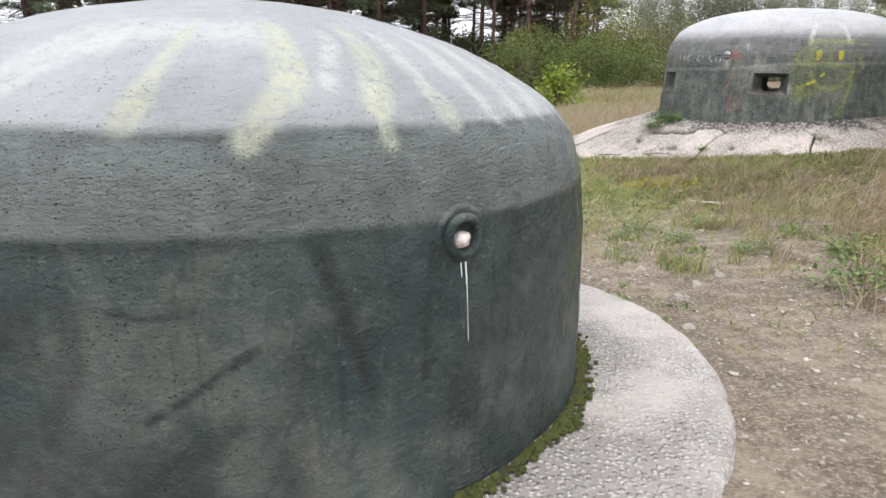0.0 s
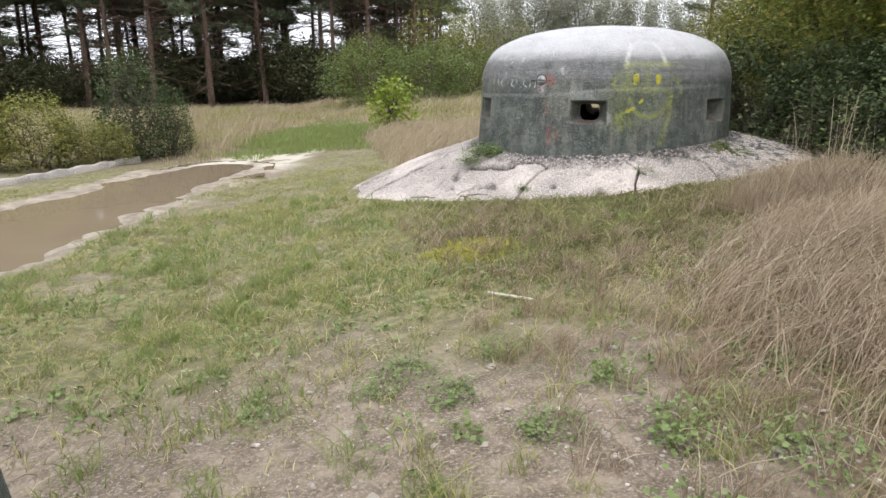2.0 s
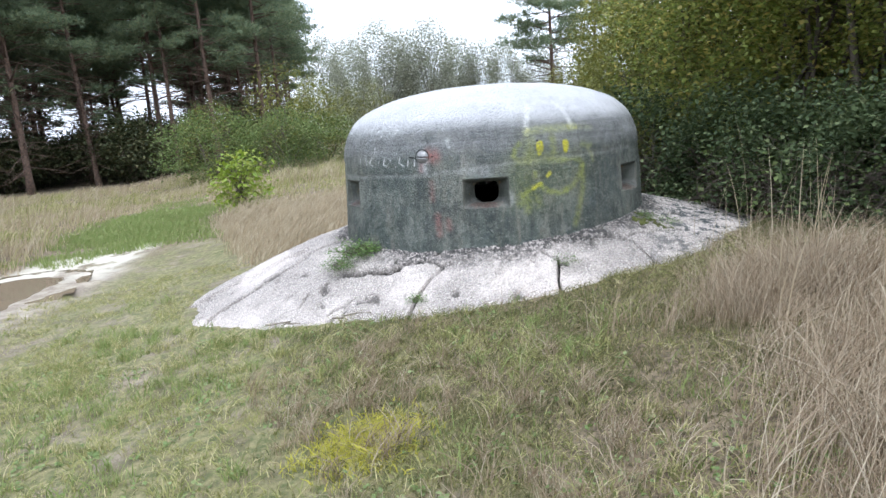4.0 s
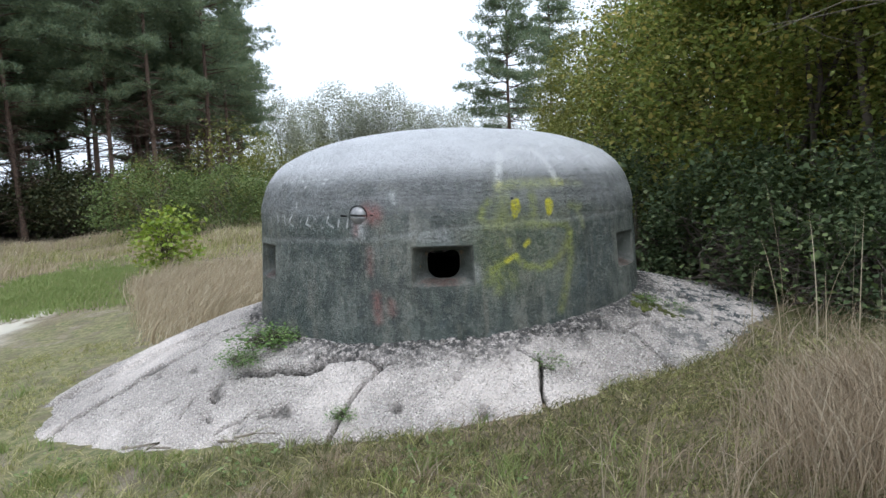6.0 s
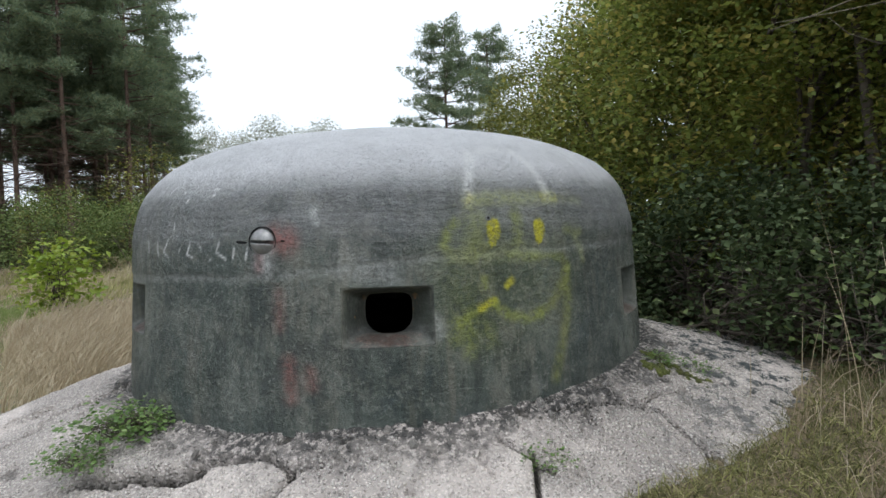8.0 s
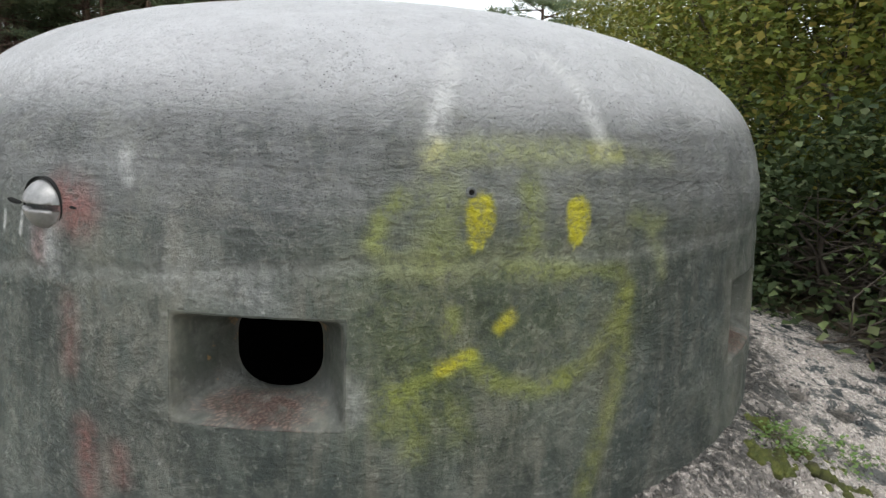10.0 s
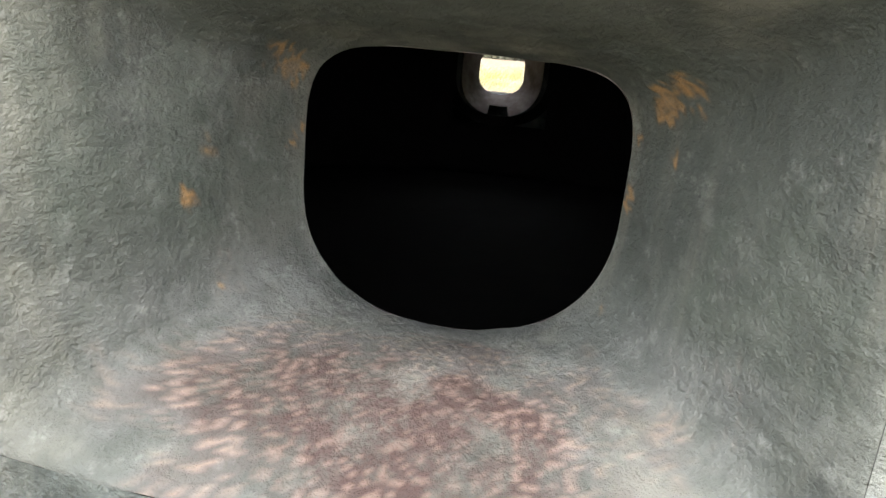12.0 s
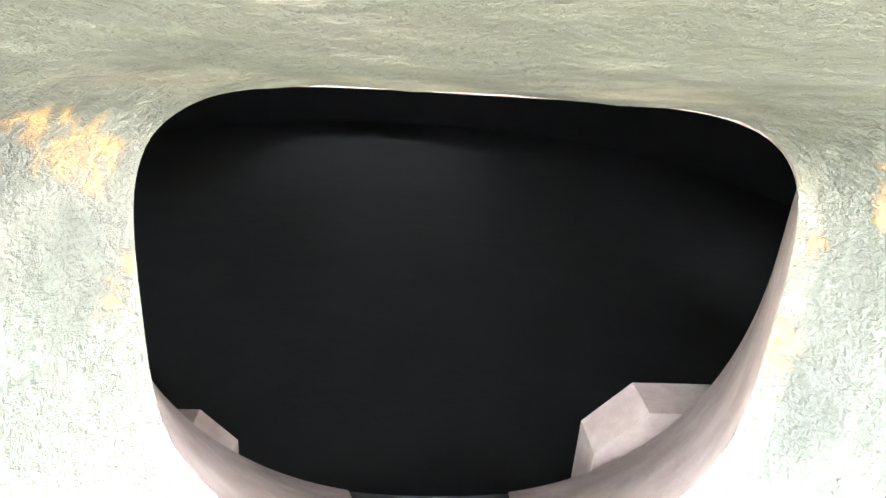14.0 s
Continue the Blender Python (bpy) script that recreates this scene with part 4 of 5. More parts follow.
# ---- the near dome ----
C1 = (-0.856, 1.52)
near_dome = empty("bunker_dome", Matrix.Translation((C1[0], C1[1], 0)), "dark green steel dome with pale sprayed rays and round port", "bunker dome")
RAY = (0.70, 0.72, 0.56)
PALER = (0.76, 0.77, 0.74)
NEAR_STROKES = [
    # black strokes paint in the cap edge's groove and the shaded crease under the belt
    (BLK, 0.007, 0.006, 0.7, [(-88, 0.852), (-74, 0.858), (-60, 0.863), (-52, 0.858)]),
    (BLK, 0.007, 0.006, 0.6, [(-40, 0.863), (-30, 0.868), (-16, 0.86)]),
    (BLK, 0.010, 0.010, 0.7, [(-96, 0.672), (-88, 0.676), (-80, 0.672), (-72, 0.678)]),
    (BLK, 0.008, 0.010, 0.5, [(-66, 0.675), (-58, 0.68)]),
    (PALER, 0.05, 0.021, 0.731, [(-101.8, 0.903), (-99.2, 0.962), (-94.6, 1.02), (-85.5, 1.054), (-69, 1.054)]),
    (PALER, 0.07, 0.028, 0.688, [(-102.9, 0.978), (-100.4, 1.022), (-92, 1.047)]),
    (RAY, 0.045, 0.0168, 0.817, [(-81.1, 1.05), (-82.5, 0.977), (-83.6, 0.91)]),
    (RAY, 0.07, 0.0168, 0.817, [(-83.4, 0.92), (-84.0, 0.895)]),
    (RAY, 0.06, 0.0168, 0.817, [(-64.6, 1.045), (-65.0, 0.97), (-68.8, 0.915), (-72.2, 0.855)]),
    (RAY, 0.075, 0.021, 0.774, [(-66.8, 1.051), (-66.5, 0.965)]),
    (PALER, 0.04, 0.0168, 0.774, [(-56, 1.05), (-60, 0.99), (-61.5, 0.955)]),
    (RAY, 0.07, 0.0168, 0.817, [(-50.7, 1.044), (-54.9, 0.95), (-56.5, 0.91)]),
    (RAY, 0.035, 0.014, 0.817, [(-56.0, 0.93), (-56.9, 0.861), (-57, 0.845)]),
    (PALER, 0.055, 0.0168, 0.817, [(-44.1, 1.047), (-46.2, 0.985), (-47.1, 0.889)]),
    (RAY, 0.06, 0.0168, 0.688, [(-46.8, 0.92), (-47.1, 0.893)]),
    (PALER, 0.055, 0.0168, 0.817, [(-33.6, 1.044), (-38.1, 0.974), (-38.7, 0.891)]),
    (PALER, 0.05, 0.0168, 0.774, [(-24.5, 1.041), (-28.8, 0.974), (-32.1, 0.894)]),
    (PALER, 0.04, 0.0168, 0.731, [(-15.9, 1.029), (-18.9, 0.96), (-25.4, 0.89)]),
    (RAY, 0.04, 0.0168, 0.688, [(-4, 1.01), (-8, 0.93), (-13, 0.86)]),
    (RAY, 0.04, 0.021, 0.602, [(8, 1.0), (3, 0.9), (-1, 0.8)]),
    (BLK, 0.022, 0.006, 0.97, [(-67.1, 0.676), (-65.6, 0.614), (-63.9, 0.523), (-62.4, 0.426), (-61.2, 0.348)]),
    (BLK, 0.035, 0.012, 0.675, [(-65.7, 0.656), (-64.3, 0.568), (-62.6, 0.449)]),
    (BLK, 0.018, 0.006, 0.97, [(-72.4, 0.477), (-75.3, 0.445), (-79, 0.391), (-82.5, 0.351)]),
    (BLK, 0.02, 0.0084, 0.675, [(-53.5, 0.641), (-54.7, 0.491), (-55.3, 0.356)]),
    (BLK, 0.022, 0.005, 0.81, [(-54.4, 0.403), (-55.1, 0.36)]),
    (BLK, 0.014, 0.006, 0.675, [(-54.4, 0.403), (-52.3, 0.353), (-50.3, 0.301), (-50.5, 0.205)]),
    (BLK, 0.010, 0.005, 0.7425, [(-44.9, 0.591), (-45.7, 0.411)]),
    (BLK, 0.02, 0.005, 0.81, [(-38, 0.307), (-37.7, 0.289)]),
    (BLK, 0.012, 0.005, 0.81, [(-85.3, 0.566), (-82.4, 0.549), (-77.7, 0.556)]),
    (BLK, 0.05, 0.018, 0.6075, [(-88.8, 0.556), (-88.8, 0.451), (-91.6, 0.339)]),
    (BLK, 0.06, 0.024, 0.54, [(-93.5, 0.553), (-92.4, 0.469)]),
    (BLK, 0.006, 0.005, 0.81, [(-62, 0.584), (-59, 0.56), (-57.4, 0.549)]),
    (BLK, 0.05, 0.018, 0.54, [(-80.6, 0.254), (-74.7, 0.323)]),
    # broad soft strokes: dark dirt, with the lower left's shade painted in
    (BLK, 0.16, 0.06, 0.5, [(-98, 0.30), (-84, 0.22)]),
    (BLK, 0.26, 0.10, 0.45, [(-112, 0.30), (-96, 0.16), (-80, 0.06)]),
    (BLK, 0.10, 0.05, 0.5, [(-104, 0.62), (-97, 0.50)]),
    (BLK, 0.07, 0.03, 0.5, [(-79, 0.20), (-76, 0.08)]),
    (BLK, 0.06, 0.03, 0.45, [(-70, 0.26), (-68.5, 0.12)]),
    (SOFTY, 0.05, 0.03, 0.4, [(-18, 0.78), (-20, 0.5), (-24, 0.45)]),
    (SOFTY, 0.07, 0.05, 0.4, [(2, 0.8), (-4, 0.5)]),
    (PNK, 0.03, 0.02, 0.25, [(-12, 0.62), (-13, 0.5)]),
]
PROFILE_NEAR = [(1.13, -0.25), (1.126, 0.1), (1.122, 0.40), (1.113, 0.56), (1.103, 0.655), (1.101, 0.69), (1.090, 0.745), (1.062, 0.815), (1.012, 0.876), (0.935, 0.935), (0.82, 0.999), (0.65, 1.070), (0.40, 1.138), (0.18, 1.168), (0.0, 1.172)]
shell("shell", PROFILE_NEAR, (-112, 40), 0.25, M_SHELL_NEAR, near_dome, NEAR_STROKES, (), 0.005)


def on_near(deg, z, out=0.0):
    a = radians(deg)
    o, s, u = Vector((math.cos(a), math.sin(a), 0)), Vector((-math.sin(a), math.cos(a), 0)), Vector((0, 0, 1))
    m = Matrix((s, u, o)).transposed().to_4x4()
    m.translation = o * (float(np.interp(z, [0.1, 0.40, 0.56, 0.655, 0.69], [1.13, 1.125, 1.113, 1.098, 1.098])) + out) + u * z
    return m


port_at = on_near(-49.8, 0.648)
bm = bmesh.new()
lathe(bm, [(0.060, -0.02), (0.060, 0.004), (0.056, 0.010), (0.047, 0.010), (0.044, 0.006), (0.044, 0.016), (0.039, 0.024), (0.031, 0.024), (0.028, 0.018), (0.026, -0.05)], port_at @ Matrix.Diagonal((1.14, 1.14, 1, 1)), 48)
port = part("round_port", bm, M_SHELL_NEAR, near_dome, "round steel port ring with stepped rims")
# bore closed by a black disc, its depth shade put into the colour
bm = bmesh.new()
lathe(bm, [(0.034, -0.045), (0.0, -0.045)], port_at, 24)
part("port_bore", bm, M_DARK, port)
bm = bmesh.new()
bmesh.ops.create_icosphere(bm, subdivisions=3, radius=1)
for v in bm.verts:
    v.co *= 1 + 0.22 * noise.noise(v.co * 2.2)
bm.transform(port_at @ Matrix.Translation((0.0, -0.008, 0.002)) @ Matrix.Diagonal((0.023, 0.019, 0.02, 1)))
part("plug", bm, simple("pinkish_white_filler", (0.62, 0.5, 0.46), (0.78, 0.74, 0.7), 60, 0.7), port, "pinkish white lump plugging the port")
for da, top, bottom, w in ((0.0, 0.592, 0.54, 0.0032), (0.05, 0.55, 0.415, 0.0014), (-0.65, 0.592, 0.562, 0.0022)):
    bm = bmesh.new()
    tube(bm, [(on_near(-49.5 + da, z_, 0.005).translation) for z_ in np.linspace(top, bottom, 8)], np.linspace(w * 0.75, w * 0.45, 8), 6)
    part("paint_drip", bm, M_WHITEWASH, near_dome, "white dried paint drip")
bm = bmesh.new()                    # the vent stub on the far side of the wall
lathe(bm, [(0.052, -0.02), (0.052, 0.008), (0.046, 0.014), (0.036, 0.018), (0.03, 0.020), (0.0, 0.020)], on_near(10, 0.60), 40)
part("round_port", bm, M_SHELL_NEAR, near_dome)
# round concrete slab at its foot, with moss in the joint
na, nr = 360, 30
A, Tt = np.meshgrid(np.linspace(0, 360, na, endpoint=False), np.linspace(0, 1, nr))
a, t = A.ravel(), Tt.ravel()
ca, sa = np.cos(np.radians(a)), np.sin(np.radians(a))
r = 1.05 + t * (0.56 + 0.018 * field(np.stack([ca, sa, 0 * a], 1), 2.2, 2) + 0.006 * field(np.stack([ca, sa, 0 * a], 1), 24, 3))
P = np.stack([r * ca, r * sa, 0 * r], 1)
z = 0.035 * (1 - t) + t * (lie(C1[0] + P[:, 0], C1[1] + P[:, 1]) + 0.034) + 0.005 * field(P, 7, 4) - 0.12 * np.clip((t - 0.95) / 0.05, 0, 1) ** 1.5
slab = mesh_object("round_slab", array_mesh("round_slab", np.stack([P[:, 0], P[:, 1], z], 1), grid_faces(na, nr, None, True)[:, ::-1]), M_SLAB)
slab.location = (C1[0], C1[1], 0)
tagged(slab, "round worn concrete slab around the foot of the dome", "concrete slab")
bm = bmesh.new()
rnd = random.Random(4)
for i in range(1500):
    an = radians(rnd.uniform(-75, 25))
    if noise.noise(Vector((math.cos(an) * 3, math.sin(an) * 3, 2))) < -0.25:
        continue
    wide = 0.012 + 0.03 * max(0, noise.noise(Vector((math.cos(an) * 6, math.sin(an) * 6, 5))) + 0.25)
    rr = 1.135 + abs(rnd.gauss(0, wide))
    s = rnd.uniform(0.004, 0.013)
    bmesh.ops.create_icosphere(bm, subdivisions=1, radius=s, matrix=Matrix.Translation((rr * math.cos(an), rr * math.sin(an), 0.04)) @ Matrix.Diagonal((1, 1, 0.7, 1)))
moss = part("moss_strip", bm, M_MOSS)
moss.location = (C1[0], C1[1], 0)
tagged(moss, "green and brown moss growing along the dome foot", "moss", kind="stuff")

# ---- plants ----
def strips(base, tip, width, bend, segs=3):
    """Blades: from base along a bent line to tip; arrays n x 3. Gives verts and quads."""
    n = len(base)
    d = tip - base
    side = np.cross(d, np.random.normal(size=(n, 3)))
    side /= np.linalg.norm(side, axis=1)[:, None] + 1e-9
    rows = []
    for i in range(segs + 1):
        t = i / segs
        c = base + d * t + bend * (t * t - t)
        w = (width * (1 - t) ** 0.6 * 0.5 + width * 0.04)[:, None]
        rows += [c - side * w, c + side * w]
    V = np.stack(rows, 1).reshape(-1, 3)
    k = 2 * (segs + 1)
    F = np.concatenate([np.stack([np.arange(n) * k + 2 * i, np.arange(n) * k + 2 * i + 1, np.arange(n) * k + 2 * i + 3, np.arange(n) * k + 2 * i + 2], 1) for i in range(segs)])
    return V, F


def grass(name, xy, height, width, lean, wind, material, label, per=1, spread_r=0.0, segs=3, z=None):
    """Scatters blades at xy; wind: a common push (x, y) in parts of the height."""
    n = len(xy) * per
    p = np.repeat(xy, per, 0) + np.random.normal(size=(n, 2)) * spread_r
    zz = ground_z(p[:, 0], p[:, 1]) if z is None else np.repeat(z, per)
    h = np.repeat(height, per) * np.random.uniform(0.55, 1.1, n)
    base = np.stack([p[:, 0], p[:, 1], zz - 0.005], 1)
    off = np.random.normal(size=(n, 2)) * lean + np.array(wind)
    tip = base + np.stack([off[:, 0] * h, off[:, 1] * h, h], 1)
    bend = np.stack([off[:, 0] * h * 0.9, off[:, 1] * h * 0.9, -0.35 * h * np.hypot(*off.T)], 1)
    V, F = strips(base, tip, np.random.uniform(0.6, 1.3, n) * width, bend, segs)
    ob = mesh_object(name, array_mesh(name, V, F), material)
    return tagged(ob, label, "grass", kind="stuff")


def scatter(n, x0, x1, y0, y1, density):
    xy = np.random.uniform((x0, y0), (x1, y1), (n, 2))
    keep = np.random.rand(n) < density(xy[:, 0], xy[:, 1])
    r2, r1 = np.hypot(xy[:, 0] - C2[0], xy[:, 1] - C2[1]), np.hypot(xy[:, 0] - C1[0], xy[:, 1] - C1[1])
    an = np.degrees(np.arctan2(xy[:, 1] - C2[1], xy[:, 0] - C2[0]))
    return xy[keep & (r2 > ring_of(an, FOOT) - 0.1) & (r1 > 1.58) & (puddle(xy[:, 0], xy[:, 1]) < -0.12)]


def patch(x, y, s, seed):
    return field(np.stack([x, y, 0 * x + seed], 1), s, 3)


def lin(v, a, b):
    return np.clip((v - a) / (b - a), 0, 1)


M_TURF = blades("turf_blades", (0.12, 0.148, 0.035), (0.33, 0.325, 0.12), (0.60, 0.52, 0.31))
M_OLIVE = blades("olive_blades", (0.062, 0.070, 0.022), (0.15, 0.145, 0.055), (0.34, 0.28, 0.15), rare=0.75)
M_STRAW = blades("straw_blades", (0.19, 0.135, 0.082), (0.33, 0.255, 0.17), (0.53, 0.46, 0.345))
M_FRESH = blades("fresh_grass_blades", (0.15, 0.21, 0.05), (0.22, 0.28, 0.085), (0.34, 0.34, 0.15))
M_YELLOWMOSS = blades("yellow_green_blades", (0.42, 0.40, 0.04), (0.50, 0.46, 0.07), (0.34, 0.34, 0.07))
M_BRAMBLE = blades("bramble_leaves", (0.028, 0.048, 0.017), (0.062, 0.090, 0.030), (0.24, 0.27, 0.13), 0.8, 0.25, 0.82)
M_HEDGE = blades("hedge_leaves", (0.125, 0.175, 0.048), (0.29, 0.335, 0.078), (0.56, 0.44, 0.13), 0.42, 0.5)
M_AUTUMN = blades("yellowing_leaves", (0.10, 0.125, 0.022), (0.19, 0.20, 0.035), (0.28, 0.25, 0.055), 0.55)
M_UNDER = blades("undergrowth_leaves", (0.035, 0.046, 0.020), (0.070, 0.085, 0.034), (0.14, 0.125, 0.055), 0.7, 0.3)
M_SHRUB = blades("meadow_shrub_leaves", (0.075, 0.115, 0.035), (0.14, 0.19, 0.055), (0.23, 0.26, 0.09), 0.7, 0.35)
M_MEADOW = blades("dry_meadow_blades", (0.29, 0.225, 0.14), (0.44, 0.36, 0.24), (0.58, 0.51, 0.38))
M_SAP = blades("bright_sapling_leaves", (0.17, 0.26, 0.025), (0.26, 0.34, 0.04), (0.34, 0.36, 0.07), 0.5, 0.35)
M_NEEDLE = blades("pine_needles", (0.12, 0.17, 0.105), (0.18, 0.235, 0.135), (0.27, 0.29, 0.15), 0.6, 0.5)
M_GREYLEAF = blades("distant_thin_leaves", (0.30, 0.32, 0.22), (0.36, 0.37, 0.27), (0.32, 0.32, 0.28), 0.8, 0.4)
M_HERB = blades("herb_leaves", (0.12, 0.18, 0.05), (0.18, 0.25, 0.08), (0.28, 0.33, 0.15), 0.6)
M_WEED = blades("weed_leaves", (0.085, 0.155, 0.035), (0.14, 0.225, 0.06), (0.23, 0.30, 0.10), 0.6)
M_STONES = simple("pale_limestone", (0.26, 0.225, 0.185), (0.46, 0.42, 0.36), 30, 0.9, 0.5)

# short turf of the trampled meadow
tx = scatter(115000, -4.5, 6, 1.4, 13, lambda x, y: (0.10 + 0.9 * lin(y + 1.5 * patch(x, y, 0.8, 1), 3.2, 4.3)) * (0.06 + 0.94 * lin(patch(x, y, 1.3, 2) + 0.8 * patch(x, y, 4.5, 8), -0.3, 0.3)) * (1 - 0.5 * lin(y, 7, 13)))
grass("short_grass", tx, np.full(len(tx), 0.036) * np.random.uniform(0.4, 1.9, len(tx)), 0.0052, 0.95, (0.1, 0), M_TURF, "short patchy green and yellowing meadow turf", 3, 0.02, 2)
tx = scatter(9000, -3, 4, 1.6, 11, lambda x, y: lin(patch(x, y, 1.4, 9), 0.1, 0.35) * lin(y, 2.2, 3.5))
grass("green_grass", tx, np.random.uniform(0.05, 0.14, len(tx)), 0.006, 0.5, (0.1, 0), M_FRESH, "fresh green grass growing through the turf", 4, 0.025, 3)
tx = scatter(26000, -3, 5, 0.5, 9, lambda x, y: lin(patch(x, y, 1.1, 5), -0.1, 0.4) * 0.32)
grass("dry_litter", tx, np.random.uniform(0.03, 0.10, len(tx)), 0.004, 1.6, (0.2, 0), M_STRAW, "flat dry grass litter on bare soil", 2, 0.03, 2)
# tufts standing out of the turf, greener towards the puddle
tx = scatter(1500, -3.2, 3.4, 2.4, 9.5, lambda x, y: 0.15 + 0.85 * lin(patch(x, y, 0.9, 14), -0.15, 0.35))
green = np.random.rand(len(tx)) < 0.3 + 0.45 * lin(1.2 - tx[:, 0], 0, 2)
grass("grass_tufts", tx[green], np.random.uniform(0.05, 0.13, green.sum()), 0.0048, 0.55, (0.1, 0), M_FRESH, "small tufts of fresh grass in the turf", 38, 0.035, 3)
grass("grass_tufts", tx[~green], np.random.uniform(0.05, 0.14, (~green).sum()), 0.0045, 0.6, (0.15, 0), M_TURF, "small olive and yellow grass tufts in the turf", 34, 0.04, 3)
# tall straw-coloured grass blown over on the bank


def bank(x, y):
    return lin(y + 0.7 * patch(x, y, 0.9, 31), -1.6, -0.2) * lin(8.0 - x, 0, 1.2) * lin(x - 0.13 * y + 0.35 * patch(x, y, 0.7, 3), 1.75, 2.3) * (0.25 + 0.75 * lin(x, 2.0, 3.2)) * (1 - 0.93 * lin(3.0 + 0.85 * (y - 3.8) - x, -0.25, 0.25) * lin(y, 3.4, 4.0))


tx = scatter(13500, 1.4, 8.5, -1.5, 8.2, lambda x, y: bank(x, y) * (1 - 0.5 * lin(y, 4.1, 5.0)) * (1 - 0.9 * lin(y, 5.0, 5.8)))
hh = np.random.uniform(0.20, 0.56, len(tx)) * (0.4 + 0.6 * lin(tx[:, 0], 2.0, 3.4)) * (1 - 0.55 * lin(tx[:, 1], 3.8, 4.8))
grass("tall_dry_grass", tx, hh, 0.0042, 0.50, (0.95, 0.22), M_STRAW, "tall dry straw grass bent over by wind", 15, 0.05, 4)
tx = scatter(9000, 1.6, 8.0, -1.5, 7.5, lambda x, y: bank(x, y) * (1 - 0.55 * lin(y, 4.1, 5.0)) * (1 - 0.9 * lin(y, 5.0, 5.8)))
grass("bent_straw", tx, np.random.uniform(0.12, 0.34, len(tx)) * (1 - 0.4 * lin(tx[:, 1], 3.8, 4.8)), 0.0035, 1.25, (1.3, 0.3), M_STRAW, "tangled flattened dry straw between the tall grass", 10, 0.07, 4)
tx = scatter(9500, 1.2, 7.8, 4.2, 7.8, lambda x, y: 0.9 * lin(x - 0.13 * y, 0.6, 1.5) * lin(y, 4.2, 5.0))
grass("olive_grass", tx, np.random.uniform(0.03, 0.08, len(tx)) * (1 + 0.4 * lin(tx[:, 0], 5, 6.5)), 0.0045, 0.8, (0.2, 0), M_OLIVE, "ankle-high olive grass below the concrete collar", 9, 0.05, 3)
tx = scatter(500, 1.5, 3.2, 1.0, 7.0, lambda x, y: 0.5 + 0 * x)
grass("straw_tufts", tx, np.random.uniform(0.08, 0.20, len(tx)), 0.004, 0.6, (0.2, 0), M_STRAW, "small dry tufts at the edge of the turf", 26, 0.03, 3)
# a straw clump and tall seed stalks between turf and brambles
tx = np.random.normal(size=(420, 2)) * (0.36, 0.22) + (4.75, 5.45)
grass("straw_clump", tx, np.random.uniform(0.16, 0.42, len(tx)), 0.0038, 0.45, (0.25, 0.1), M_STRAW, "brown straw clump at the edge of the brambles", 14, 0.05, 4)
tx = np.concatenate([np.random.normal(size=(9, 2)) * (0.25, 0.22) + (5.9, 6.45), np.random.normal(size=(9, 2)) * (0.3, 0.2) + (5.0, 5.6)])
grass("seed_stalks", tx, np.random.uniform(0.65, 1.05, len(tx)), 0.006, 0.12, (0.08, 0), M_MEADOW, "tall thin pale seed stalks standing in the grass", 2, 0.04, 6)
# reeds and dry grass further off
tx = scatter(26000, -14, 22, 14.5, 42, lambda x, y: lin(y + 2.2 * patch(x, y, 0.25, 6), 16.5, 18.5) * (1 - lin(1 - np.hypot((x - 0.8) / 2.4, (y - 21.0) / 4.6), 0, 0.2)) * (1 - 0.6 * lin(y, 24, 42)) * (1 - lin(2.2 - abs(x - 0.2), 0, 0.8) * lin(20 - y, 0, 1)))
hh = (0.10 + 0.45 * lin(patch(tx[:, 0], tx[:, 1], 0.35, 4), -0.3, 0.5)) * np.random.uniform(0.6, 1.3, len(tx))
odd = np.random.rand(len(tx)) < 0.35 + 0.5 * lin(patch(tx[:, 0], tx[:, 1], 0.3, 12), -0.1, 0.4)
grass("dry_meadow", tx[~odd], hh[~odd], 0.018, 0.35, (0.25, 0), M_MEADOW, "pale dry meadow grass in front of the wood", 8, 0.16, 2)
grass("olive_meadow", tx[odd], hh[odd] * 0.8, 0.018, 0.4, (0.25, 0), M_TURF, "olive meadow grass among the dry stalks", 8, 0.16, 2)
tx = scatter(9000, 2.2, 9, 10.5, 18, lambda x, y: 0.8 * lin(x + 0.35 * (y - 11), 2.4, 3.4))
grass("dry_meadow", tx, np.random.uniform(0.2, 0.6, len(tx)) * (0.55 + 0.45 * lin(patch(tx[:, 0], tx[:, 1], 0.8, 4), -0.3, 0.4)), 0.009, 0.4, (0.3, 0), M_MEADOW, "pale dry meadow grass behind the dome", 8, 0.10, 3)
tx = scatter(16000, -2.0, 3.6, 16, 26.5, lambda x, y: lin(1 - np.hypot((x - 0.8) / 2.9, (y - 21.0) / 5.4) + 0.45 * patch(x, y, 0.6, 21), 0, 0.6))
grass("lush_grass", tx, np.random.uniform(0.06, 0.16, len(tx)), 0.014, 0.4, (0.1, 0), M_FRESH, "lush green patch of grass beyond the puddle", 4, 0.05, 2)
tx = np.random.normal(size=(900, 2)) * (0.13, 0.12) + (1.9, 5.55)
grass("yellow_moss_patch", tx, np.full(len(tx), 0.05), 0.008, 0.7, (0, 0), M_YELLOWMOSS, "small yellow-green moss cushion in the turf", 3, 0.02, 2)


